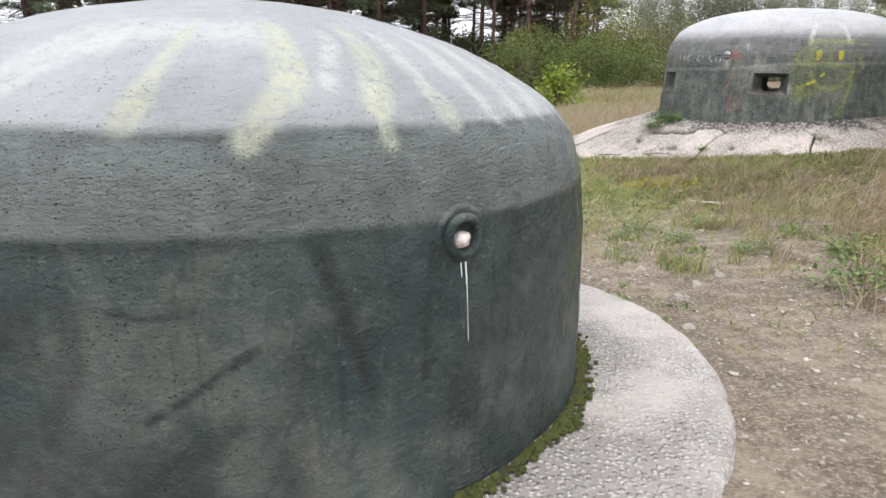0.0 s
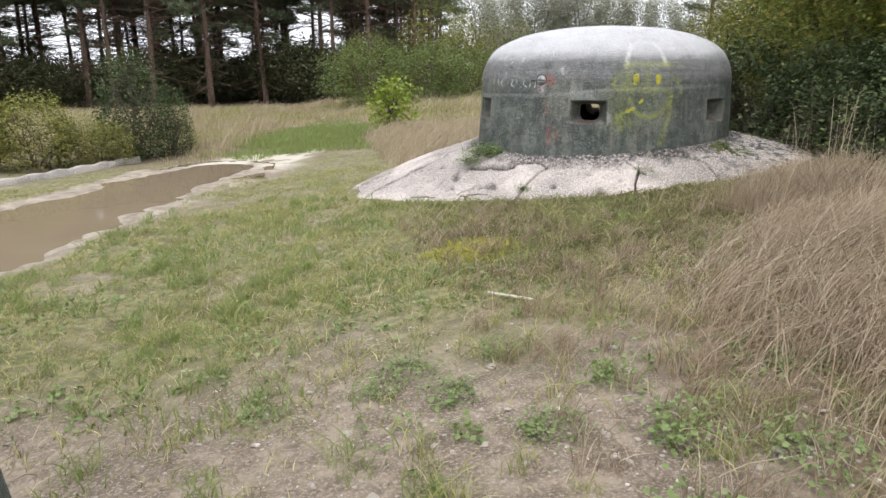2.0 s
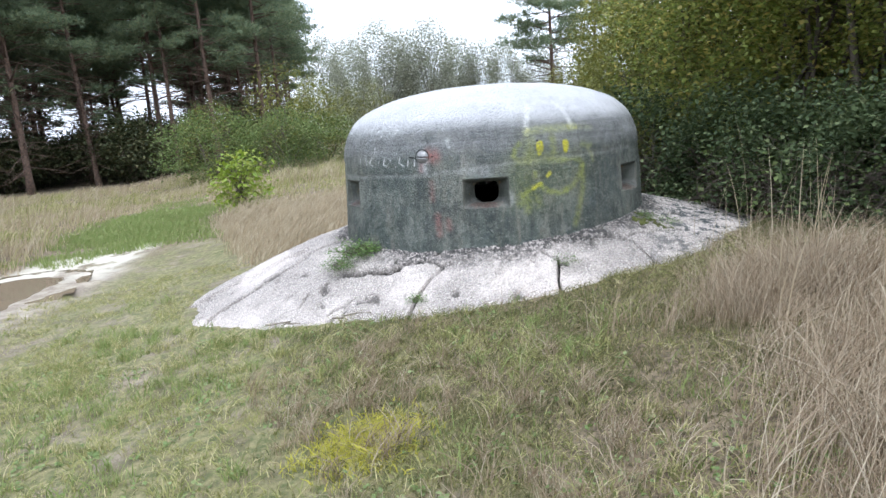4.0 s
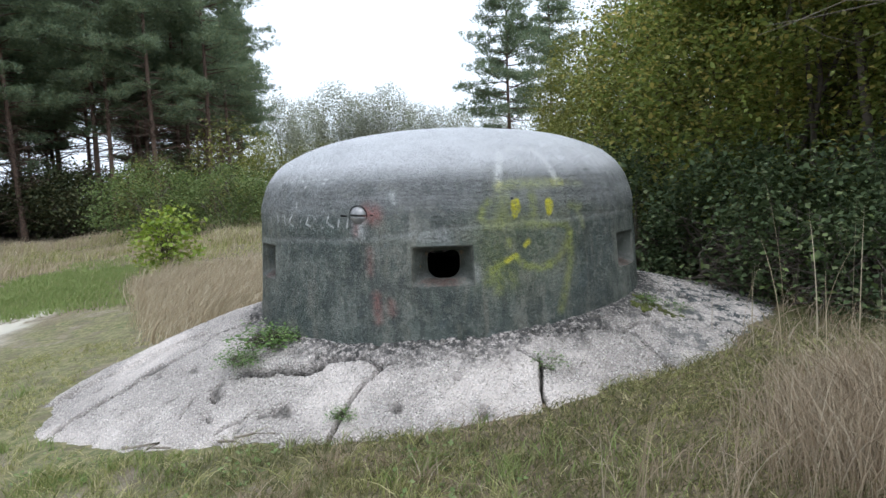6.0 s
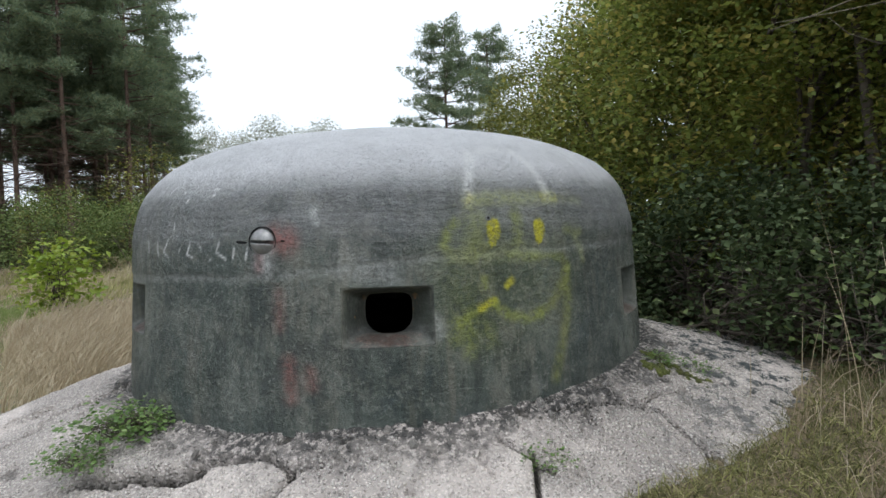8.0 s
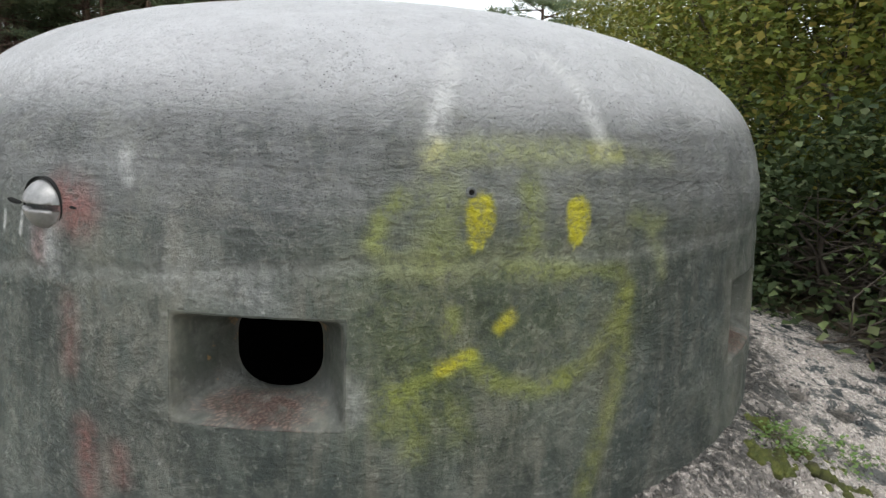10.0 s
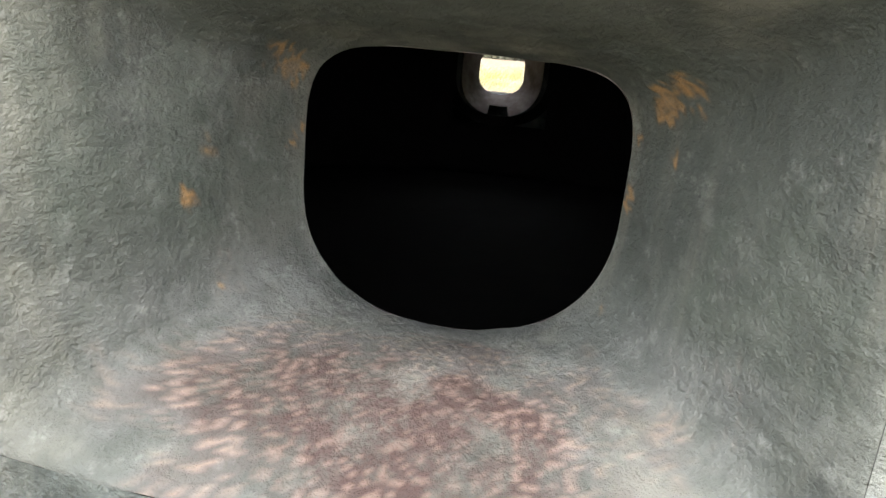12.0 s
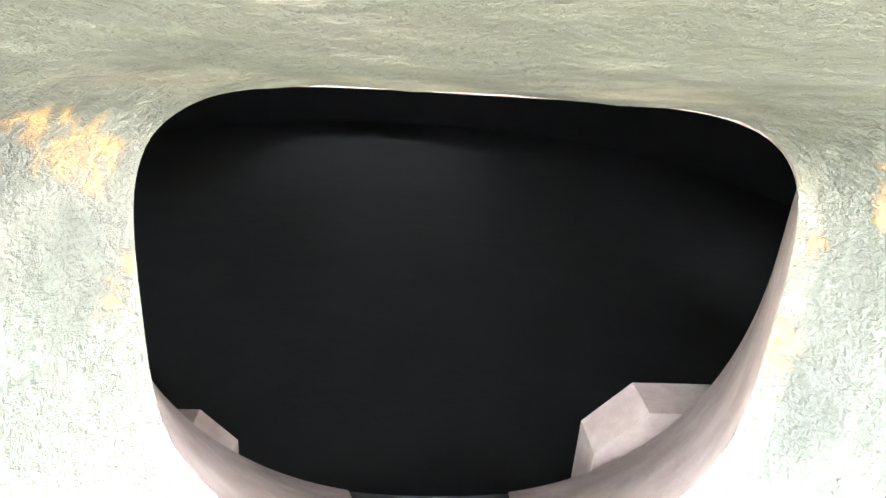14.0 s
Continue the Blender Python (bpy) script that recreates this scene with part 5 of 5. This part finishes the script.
def leaf_cloud(centres, out, size, per, rnd):
    """Folded leaves round centres (n x 3), facing mostly outwards and up. Gives verts and quads, two quads a leaf."""
    n = len(centres) * per
    c = np.repeat(centres, per, 0) + rnd.normal(size=(n, 3)) * out
    d = rnd.normal(size=(n, 3))
    d[:, 2] = d[:, 2] * 0.45 - 0.15
    d /= np.linalg.norm(d, axis=1)[:, None]
    up = np.stack([rnd.normal(size=n) * 0.5, rnd.normal(size=n) * 0.5, np.ones(n)], 1)
    s = np.cross(d, up)
    s /= np.linalg.norm(s, axis=1)[:, None] + 1e-9
    q = np.cross(s, d)
    L = (size * rnd.uniform(0.6, 1.25, n))[:, None]
    W = L * 0.36
    V = np.stack([c, c + d * L * 0.45 + s * W + q * W * 0.35, c + d * L, c + d * L * 0.45 - s * W + q * W * 0.35, c + d * L * 0.5], 1).reshape(-1, 3)
    i = np.arange(n) * 5
    F = np.concatenate([np.stack([i, i + 1, i + 2, i + 4], 1), np.stack([i, i + 4, i + 2, i + 3], 1)])
    return V, F


def crown_points(n, rx, rz, z0, rnd, hollow=0.55, lumps=9):
    """Places of leaf clumps: an uneven, lumpy crown with gaps."""
    u = rnd.normal(size=(n, 3))
    u /= np.linalg.norm(u, axis=1)[:, None]
    lobes = rnd.normal(size=(lumps, 3))
    lobes /= np.linalg.norm(lobes, axis=1)[:, None]
    k = 0.72 + 0.38 * np.clip((u @ lobes.T).max(1) - 0.55, 0, 1) / 0.45 + rnd.normal(size=n) * 0.05
    rad = k * (hollow + (1 - hollow) * rnd.random(n) ** 0.5)
    return np.stack([u[:, 0] * rx * rad, u[:, 1] * rx * rad, z0 + u[:, 2] * rz * rad], 1)


def shrub(name, rx, height, n, per, leaf, material, label, category, seed, stems=9, low=0.5):
    """A shrub or small leafy tree: stems, twigs and a lumpy crown of folded leaves."""
    rnd = np.random.default_rng(seed)
    ob = empty(name, Matrix.Identity(4), label, category)
    rz = height * low
    pts = crown_points(n, rx, rz, height - rz * 1.02, rnd)
    pts = pts[pts[:, 2] > min(0.08, 0.12 * height)]
    if n > 1500 and height < 9:     # clumps with dark gaps between
        pts = pts[field(pts + seed, 1.5, 3) > -0.08 - 0.25 * rnd.random(len(pts)) ** 3]
    V, F = leaf_cloud(pts, leaf * 1.5, leaf, per, rnd)
    mesh_object("crown", array_mesh("crown", V, F), material, ob)
    fine_bm = bmesh.new()
    for _ in range(stems):
        bm = bmesh.new()
        tgt = pts[rnd.integers(len(pts))] * 0.95
        b = np.array((rnd.normal() * rx * 0.12, rnd.normal() * rx * 0.12, -0.05))
        line = [b + (tgt - b) * t + np.array((0, 0, 1)) * height * 0.15 * math.sin(math.pi * t) + rnd.normal(size=3) * min(0.03, height * 0.03) for t in np.linspace(0, 1, 8)]
        tube(bm, line, np.linspace(min(0.012, height * 0.02) + height * 0.006, min(0.004, height * 0.012), 8), 6)
        for j in range(6):
            p0 = line[3 + j % 4]
            p1 = pts[rnd.integers(len(pts))]
            p1 = p0 + (p1 - p0) * min(1, 0.8 / (np.linalg.norm(p1 - p0) + 1e-6))
            tube(fine_bm, [p0, (np.array(p0) + p1) / 2 + rnd.normal(size=3) * 0.04, p1], [min(0.007, height * 0.012), min(0.005, height * 0.009), min(0.002, height * 0.005)], 5)
        part("stem", bm, M_TWIG, ob)
    tagged(part("twig_mass", fine_bm, M_TWIG, ob), kind="stuff")
    return ob


def place(ob, spots, group):
    """Puts the first where the first spot says, and copies at the rest: x, y, turn, scale."""
    tagged(ob, group=group)
    for i, (px, py, turn, s) in enumerate(spots):
        m = Matrix.Translation((px, py, float(lie(px, py)) - 0.02)) @ pose(0, 0, 0, 0, 0, turn) @ Matrix.Diagonal((s, s, s, 1))
        if i == 0:
            ob.matrix_basis = m
        else:
            c = copy_thing(ob, m)
            c.matrix_basis = m


def pine(seed, height):
    """A Scots pine: bare tapered trunk below, limbs and flat plates of needle tufts above."""
    rnd = np.random.default_rng(seed)
    ob = empty("pine_tree", Matrix.Identity(4), "tall Scots pine with bare trunk and dark needle crown", "pine tree")
    bm = bmesh.new()
    sway = rnd.normal(size=2) * 0.25
    zs = np.linspace(-0.2, height, 16)
    mid = [np.array((sway[0] * math.sin(z_ / height * 2.2), sway[1] * math.sin(z_ / height * 2.8), z_)) for z_ in zs]
    tube(bm, mid, np.interp(zs, [0, 1, height], [0.24, 0.17, 0.03]), 9)
    part("trunk", bm, M_BARK, ob)
    pts, bm = [], bmesh.new()
    for i in range(64):
        h = height * (0.22 + 0.78 * (i / 64) ** 0.85)
        base = np.array((np.interp(h, zs, [m[0] for m in mid]), np.interp(h, zs, [m[1] for m in mid]), h))
        f = (h / height - 0.22) / 0.78
        length = (0.9 + 2.6 * math.sin(math.pi * min(1, 0.18 + 0.8 * f))) * rnd.uniform(0.6, 1.15)
        an = rnd.uniform(0, 6.28)
        d = np.array((math.cos(an), math.sin(an), rnd.uniform(-0.15, 0.35)))
        tube(bm, [base, base + d * length * 0.5 + (0, 0, 0.05), base + d * length], [0.05, 0.03, 0.01], 5)
        bare = f < 0.22 and rnd.random() < 0.75
        if bare:
            continue
        for j in range(int(10 + 10 * length)):
            t = rnd.uniform(0.35, 1.05)
            pts.append(base + d * length * t + rnd.normal(size=3) * (0.34, 0.34, 0.14))
    for i in range(70):             # dead lower twigs
        h = height * rnd.uniform(0.05, 0.42)
        base = np.array((np.interp(h, zs, [m[0] for m in mid]), np.interp(h, zs, [m[1] for m in mid]), h))
        an = rnd.uniform(0, 6.28)
        d = np.array((math.cos(an), math.sin(an), rnd.uniform(-0.3, 0.25)))
        length = rnd.uniform(0.7, 2.4)
        tip = base + d * length + rnd.normal(size=3) * 0.2
        tube(bm, [base, (base + tip) / 2 + rnd.normal(size=3) * 0.1, tip], [0.03, 0.02, 0.008], 4)
        for _ in range(3):
            q = base + (tip - base) * rnd.uniform(0.4, 0.9)
            tube(bm, [q, q + rnd.normal(size=3) * (0.4, 0.4, 0.25)], [0.014, 0.006], 3)
    tagged(part("branchwork", bm, M_BARK, ob), kind="stuff")
    pts = np.array(pts)
    per = 15
    n = len(pts) * per
    c = np.repeat(pts, per, 0) + rnd.normal(size=(n, 3)) * 0.10
    d = rnd.normal(size=(n, 3))
    d[:, 2] = abs(d[:, 2]) * 0.8
    d /= np.linalg.norm(d, axis=1)[:, None]
    V, F = strips(c, c + d * rnd.uniform(0.13, 0.30, n)[:, None], np.full(n, 0.055), np.zeros((n, 3)), 1)
    mesh_object("crown", array_mesh("crown", V, F), M_NEEDLE, ob)
    return ob


# pine wood along the far edge of the meadow
rnd = random.Random(11)
spots = []
for i in range(170):
    az, dist = radians(rnd.uniform(-40, 11.0)), rnd.uniform(42, 74)
    px, py = 1.5 + dist * math.sin(az), 3 + dist * math.cos(az)
    if all(math.hypot(px - q[0], py - q[1]) > 2.1 for q in spots):
        spots.append((px, py, rnd.uniform(0, 360), rnd.uniform(0.82, 1.15)))
for v in range(4):
    place(pine(30 + v, (19, 21, 17.5, 20)[v]), spots[v::4], "pines of the wood")
lone = pine(41, 15.5)
place(lone, [(1.95 + 47 * math.sin(radians(34.2)), 4.3 + 47 * math.cos(radians(34.2)), 40, 1.0), (1.95 + 52 * math.sin(radians(37.5)), 4.3 + 52 * math.cos(radians(37.5)), 200, 1.05)], "pines past the dome")
# dark undergrowth at the foot of the wood
ug = shrub("undergrowth_bush", 2.6, 3.0, 900, 5, 0.16, M_UNDER, "dark leafy undergrowth bush at the edge of the wood", "bush", 3, 7)
us = []
for i in range(60):
    az, dist = radians(-38 + 50 * (i + rnd.random()) / 60), rnd.uniform(44, 66)
    us.append((1.5 + dist * math.sin(az), 3 + dist * math.cos(az), rnd.uniform(0, 360), rnd.uniform(0.7, 1.5)))
place(ug, us, "undergrowth of the wood")
# bushes in front of the wood
place(shrub("green_shrub", 2.4, 3.2, 1800, 6, 0.11, M_SHRUB, "broad dense green shrub on the meadow", "shrub", 5), [(3.6, 32.5, 10, 1.0), (6.2, 31.0, 120, 0.85), (8.5, 33, 200, 0.8)], "shrubs on the meadow")
place(shrub("yellowing_shrub", 2.0, 4.6, 1700, 6, 0.10, M_AUTUMN, "rounded shrub with yellow-green autumn leaves", "shrub", 6, 10, 0.6), [(7.2, 33.8, 0, 1.05), (9.2, 37, 90, 0.95), (11.5, 36, 190, 0.9), (3.9, 36, 210, 0.8)], "shrubs on the meadow")
place(shrub("waterside_bush", 1.0, 1.5, 1500, 6, 0.055, M_AUTUMN, "low yellow-green bush behind the puddle", "bush", 7, 12, 0.6), [(-5.1, 16.3, 0, 1.1), (-7.0, 15.8, 120, 1.4), (-3.9, 16.6, 75, 0.7)], "bushes behind the puddle")
place(shrub("waterside_bush", 0.75, 2.2, 1200, 6, 0.06, M_BRAMBLE, "upright grey-green bush behind the puddle", "bush", 8, 12, 0.62), [(-3.4, 17.4, 0, 1.15), (-2.7, 18.2, 70, 0.75)], "bushes behind the puddle")
place(shrub("sapling", 0.55, 1.55, 260, 5, 0.13, M_SAP, "young sapling with bright yellow-green leaves", "sapling", 9, 7, 0.55), [(3.05, 19.6, 0, 1.0)], "sapling")
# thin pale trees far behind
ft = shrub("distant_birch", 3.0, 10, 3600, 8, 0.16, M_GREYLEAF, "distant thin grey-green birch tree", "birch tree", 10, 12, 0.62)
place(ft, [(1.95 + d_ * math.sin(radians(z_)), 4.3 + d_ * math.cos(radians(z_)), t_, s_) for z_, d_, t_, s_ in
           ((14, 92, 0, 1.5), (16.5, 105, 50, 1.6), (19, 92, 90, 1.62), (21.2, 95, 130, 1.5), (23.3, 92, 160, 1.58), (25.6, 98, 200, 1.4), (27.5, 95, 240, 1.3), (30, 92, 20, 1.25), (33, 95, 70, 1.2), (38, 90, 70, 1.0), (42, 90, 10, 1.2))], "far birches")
# hedge of trees and brambles right behind the collar
hd = shrub("hedge_tree", 2.3, 5.6, 8500, 10, 0.07, M_HEDGE, "dense dark hedge tree with small leaves", "tree", 12, 16, 0.52)
place(hd, [(9.4, 9.0, 0, 1.0), (9.7, 6.4, 90, 1.0), (12.0, 11.0, 200, 1.3), (9.6, 3.6, 250, 0.95), (12.2, 7.6, 30, 1.4), (10.4, 0.6, 130, 1.0), (14.5, 10.0, 10, 1.6), (14, 5.0, 70, 1.5), (15.5, 14, 150, 1.4)], "hedge trees")
hy = shrub("hedge_shrub", 1.9, 4.4, 4600, 9, 0.062, M_AUTUMN, "hedge shrub with yellow-green autumn leaves", "shrub", 13, 14, 0.55)
place(hy, [(10.0, 11.6, 0, 1.0), (12.2, 15.0, 120, 1.15), (9.6, 14.2, 60, 0.6), (14.5, 18.5, 60, 1.2)], "hedge shrubs")
ov = shrub("overhanging_tree", 3.1, 8.0, 9500, 10, 0.07, M_HEDGE, "tall leafy tree overhanging the brambles", "tree", 21, 16, 0.37)
place(ov, [(9.6, 7.4, 0, 1.0), (9.8, 4.2, 140, 0.95), (12.5, 9.5, 60, 1.1)], "overhanging trees")
br = shrub("bramble", 1.0, 1.5, 1600, 8, 0.065, M_BRAMBLE, "low bramble thicket with pale broad leaves", "bramble", 14, 14, 0.62)
place(br, [(7.7, 8.6, 0, 1.0), (7.2, 7.2, 80, 0.9), (7.0, 6.4, 10, 0.8), (8.0, 6.1, 150, 1.05), (7.7, 10.2, 220, 1.1), (7.5, 11.8, 20, 1.0), (8.1, 4.8, 300, 0.95), (8.2, 3.4, 40, 0.9)], "brambles under the hedge")

# small broad-leaved herbs in the turf
rng3 = np.random.default_rng(19)
tx = scatter(5200, -3.0, 3.4, 1.2, 9.0, lambda x, y: lin(patch(x, y, 1.6, 41), -0.1, 0.35) * lin(y, 1.4, 3.2) * (1 - 0.6 * lin(y, 6, 9)))
hp = np.stack([tx[:, 0], tx[:, 1], ground_z(tx[:, 0], tx[:, 1]) + 0.012], 1)
V, F = leaf_cloud(hp, 0.016, 0.032, 6, rng3)
tagged(mesh_object("meadow_herbs", array_mesh("meadow_herbs", V, F), M_HERB), "flat broad-leaved herbs scattered through the turf", "herbs", kind="stuff")

M_BROAD = blades("broad_bramble_leaves", (0.07, 0.105, 0.030), (0.14, 0.185, 0.055), (0.30, 0.34, 0.17), 0.6, 0.35)
pb = shrub("bramble", 0.7, 1.15, 75, 4, 0.075, M_BROAD, "bramble spray with large pale green leaves", "bramble", 33, 12, 0.62)
place(pb, [(6.85, 7.7, 0, 0.9), (6.6, 6.75, 100, 0.8), (6.9, 6.0, 300, 0.75)], "bramble sprays by the collar")
# herbs on the ground, a weed clump on the collar
hb = shrub("ground_herb", 0.15, 0.075, 190, 4, 0.021, M_HERB, "low green herb on the gravel", "herb", 15, 2, 0.7)
place(hb, [(1.66, 2.12, 0, 1.3), (1.1, 3.55, 33, 0.9), (1.55, 3.6, 170, 0.8), (0.45, 3.35, 70, 0.8), (1.95, 2.62, 140, 1.2), (2.2, 2.35, 60, 1.1), (1.52, 2.82, 120, 0.9), (1.25, 3.25, 10, 0.8), (2.35, 1.75, 200, 1.0), (0.95, 3.4, 240, 0.8), (0.2, 3.9, 20, 0.6), (1.9, 3.1, 80, 0.75), (2.6, 2.9, 120, 0.9)], "herbs on the gravel")
wd = shrub("collar_weed", 0.20, 0.20, 190, 4, 0.038, M_WEED, "fresh green weed clump in a crack of the collar", "weed", 16, 6, 0.7)
for ob_, spots_ in ((wd, ((-164.5, 1.80, 0.37, 0.95), (-162.0, 1.72, 0.41, 0.7), (-163.3, 2.0, 0.30, 0.6), (-99.6, 1.82, 0.30, 0.5), (-136.5, 2.06, 0.10, 0.4), (-57.5, 1.87, 0.44, 0.5), (-62, 1.72, 0.52, 0.4))),):
    for i, (an, rr, zz, s) in enumerate(spots_):
        m = Matrix.Translation((C2[0] + rr * math.cos(radians(an)), C2[1] + rr * math.sin(radians(an)), zz - 0.03)) @ Matrix.Diagonal((s, s, s * 0.62, 1))
        if i == 0:
            ob_.matrix_basis = m
        else:
            copy_thing(ob_, m).matrix_basis = m
    tagged(ob_, group="weeds on the collar")

# stones on the path
bm0 = bmesh.new()
bmesh.ops.create_icosphere(bm0, subdivisions=2, radius=1)
for v in bm0.verts:
    v.co *= 1 + 0.35 * noise.noise(v.co * 1.4)
st = part("stone", bm0, M_STONES, None, "", False)
tagged(st, "pale limestone pebble lying on the path", "stone", "stones on the path")
rnd = random.Random(5)
first = True
for i in range(260):
    px, py = rnd.uniform(0.0, 2.6), rnd.uniform(0.2, 3.6)
    if i == 0:
        px, py = 1.02, 2.32
    if math.hypot(px - C1[0], py - C1[1]) < 1.62:
        continue
    s = 0.020 if i == 0 else min(0.024, 0.006 * rnd.paretovariate(1.9))
    m = Matrix.Translation((px, py, float(ground_z(px, py)[0]) + 0.15 * s)) @ pose(0, 0, 0, rnd.uniform(-20, 20), rnd.uniform(-20, 20), rnd.uniform(0, 360)) @ Matrix.Diagonal((s * rnd.uniform(0.9, 1.6), s, s * rnd.uniform(0.35, 0.7), 1))
    if first:
        st.matrix_basis, first = m, False
    else:
        copy_thing(st, m).matrix_basis = m

# fine gravel, too small to count
ico = bmesh.new()
bmesh.ops.create_icosphere(ico, subdivisions=1, radius=1)
iv, fi = np.array([v.co[:] for v in ico.verts]), np.array([[v.index for v in f.verts] for f in ico.faces])
ico.free()
rng4 = np.random.default_rng(23)
gp = rng4.uniform((-0.6, -0.6), (2.9, 4.4), (5200, 2))
gp = gp[(np.hypot(gp[:, 0] - C1[0], gp[:, 1] - C1[1]) > 1.57 + 0.05 * rng4.random(len(gp))) & (field(np.stack([gp[:, 0], gp[:, 1], 0 * gp[:, 0]], 1), 1.4, 3) + 0.5 * lin(1.75 - np.hypot(gp[:, 0] - C1[0], gp[:, 1] - C1[1]), 0, 0.15) > -0.12 + 0.5 * lin(gp[:, 1], 2.6, 4.0))]
n = len(gp)
size = np.minimum(0.0026 * (1 + rng4.pareto(2.0, n)), 0.013)
V = iv[None] * (1 + 0.25 * rng4.normal(size=(n, len(iv), 1))) * (size[:, None] * rng4.uniform(0.6, 1.4, (n, 3)) * (1, 1, 0.7))[:, None]
V = V + np.stack([gp[:, 0], gp[:, 1], ground_z(gp[:, 0], gp[:, 1]) + 0.2 * size], 1)[:, None]
F = (fi[None] + (np.arange(n) * len(iv))[:, None, None]).reshape(-1, 3)
k = Mat("mixed_gravel", 0.9)
kr = k.island()
M_GRAVEL = k.done(k.mix(k.ramp(kr, 0, 1), k.mix(k.noise(40), (0.20, 0.165, 0.13), (0.33, 0.28, 0.235)), (0.62, 0.57, 0.51)))
tagged(mesh_object("gravel", array_mesh("gravel", V.reshape(-1, 3), F), M_GRAVEL, smooth=False), "loose pale gravel on the trodden path", "gravel", kind="stuff")

# sticks
def stick(name, a, b, rad, material, label, kink=0.02, seed=0):
    rnd2 = np.random.default_rng(seed)
    bm = bmesh.new()
    a, b = np.array(a, float), np.array(b, float)
    line = [a + (b - a) * t + rnd2.normal(size=3) * (kink, kink, 0) for t in np.linspace(0, 1, 7)]
    tube(bm, line, np.linspace(rad, rad * 0.75, 7), 8)
    return tagged(part(name, bm, material), label, "stick")


stick("stick", (1.72, 4.43, float(lie(1.72, 4.43)) + 0.022), (1.91, 4.16, float(lie(1.91, 4.16)) + 0.03), 0.009, M_PALEWOOD, "bleached broken stick lying in the grass", 0.004, 1)
for i, (an0, an1, r0, r1) in enumerate(((-166, -158, 2.75, 2.62), (-152, -147, 2.42, 2.25))):
    p = [(C2[0] + r_ * math.cos(radians(a_)), C2[1] + r_ * math.sin(radians(a_)), float(lie(C2[0] + r_ * math.cos(radians(a_)), C2[1] + r_ * math.sin(radians(a_)))) + 0.07) for a_, r_ in ((an0, r0), (an1, r1))]
    stick("twig", p[0], p[1], 0.008, M_WOOD, "dark bent twig at the foot of the collar", 0.03, i + 3)

# concrete kerb behind the puddle
bm = bmesh.new()
n = 40
prev = None
for i in range(n):
    t = i / (n - 1)
    px, py = -5.4 + 2.15 * t, 12.6 + 4.3 * t
    zz = -0.56 + 0.015 * math.sin(i * 1.3)
    w = 0.05 + 0.01 * math.sin(i * 2.1)
    ring = [bm.verts.new((px + dx * w, py - dx * w * 0.5, zz + dz)) for dx, dz in ((-1, -0.1), (-1, 0.045), (-0.75, 0.06), (0.75, 0.06), (1, 0.045), (1, -0.1))]
    if prev:
        for j in range(5):
            bm.faces.new((prev[j], prev[j + 1], ring[j + 1], ring[j]))
    prev = ring
kerb = part("kerb", bm, M_SLAB)
tagged(kerb, "worn pale concrete kerb behind the puddle", "kerb", kind="structure")
# bare branches reaching in from the hedge
bl = empty("bare_branch", Matrix.Translation((8.6, 5.6, 0.2)), "bare grey overhanging branch of the hedge", "branch")
rng2 = np.random.default_rng(77)
bm = bmesh.new()
for i in range(9):
    p0 = np.array((0.3, rng2.normal() * 0.6, 2.2 + rng2.random() * 1.0))
    d = np.array((-1.0, rng2.normal() * 0.4, rng2.normal() * 0.15))
    L = rng2.uniform(1.2, 2.4)
    line = [p0 + d * L * t + np.array((0, 0, -0.25 * t * t)) + rng2.normal(size=3) * 0.03 for t in np.linspace(0, 1, 7)]
    tube(bm, line, np.linspace(0.014, 0.003, 7), 6)
    for j in range(5):
        q = line[1 + j]
        e = q + np.array((-rng2.uniform(0.2, 0.6), rng2.normal() * 0.3, rng2.normal() * 0.2))
        tube(bm, [q, (q + e) / 2 + rng2.normal(size=3) * 0.03, e], [0.006, 0.004, 0.002], 5)
tagged(part("branch_mass", bm, M_WOOD, bl), kind="stuff")
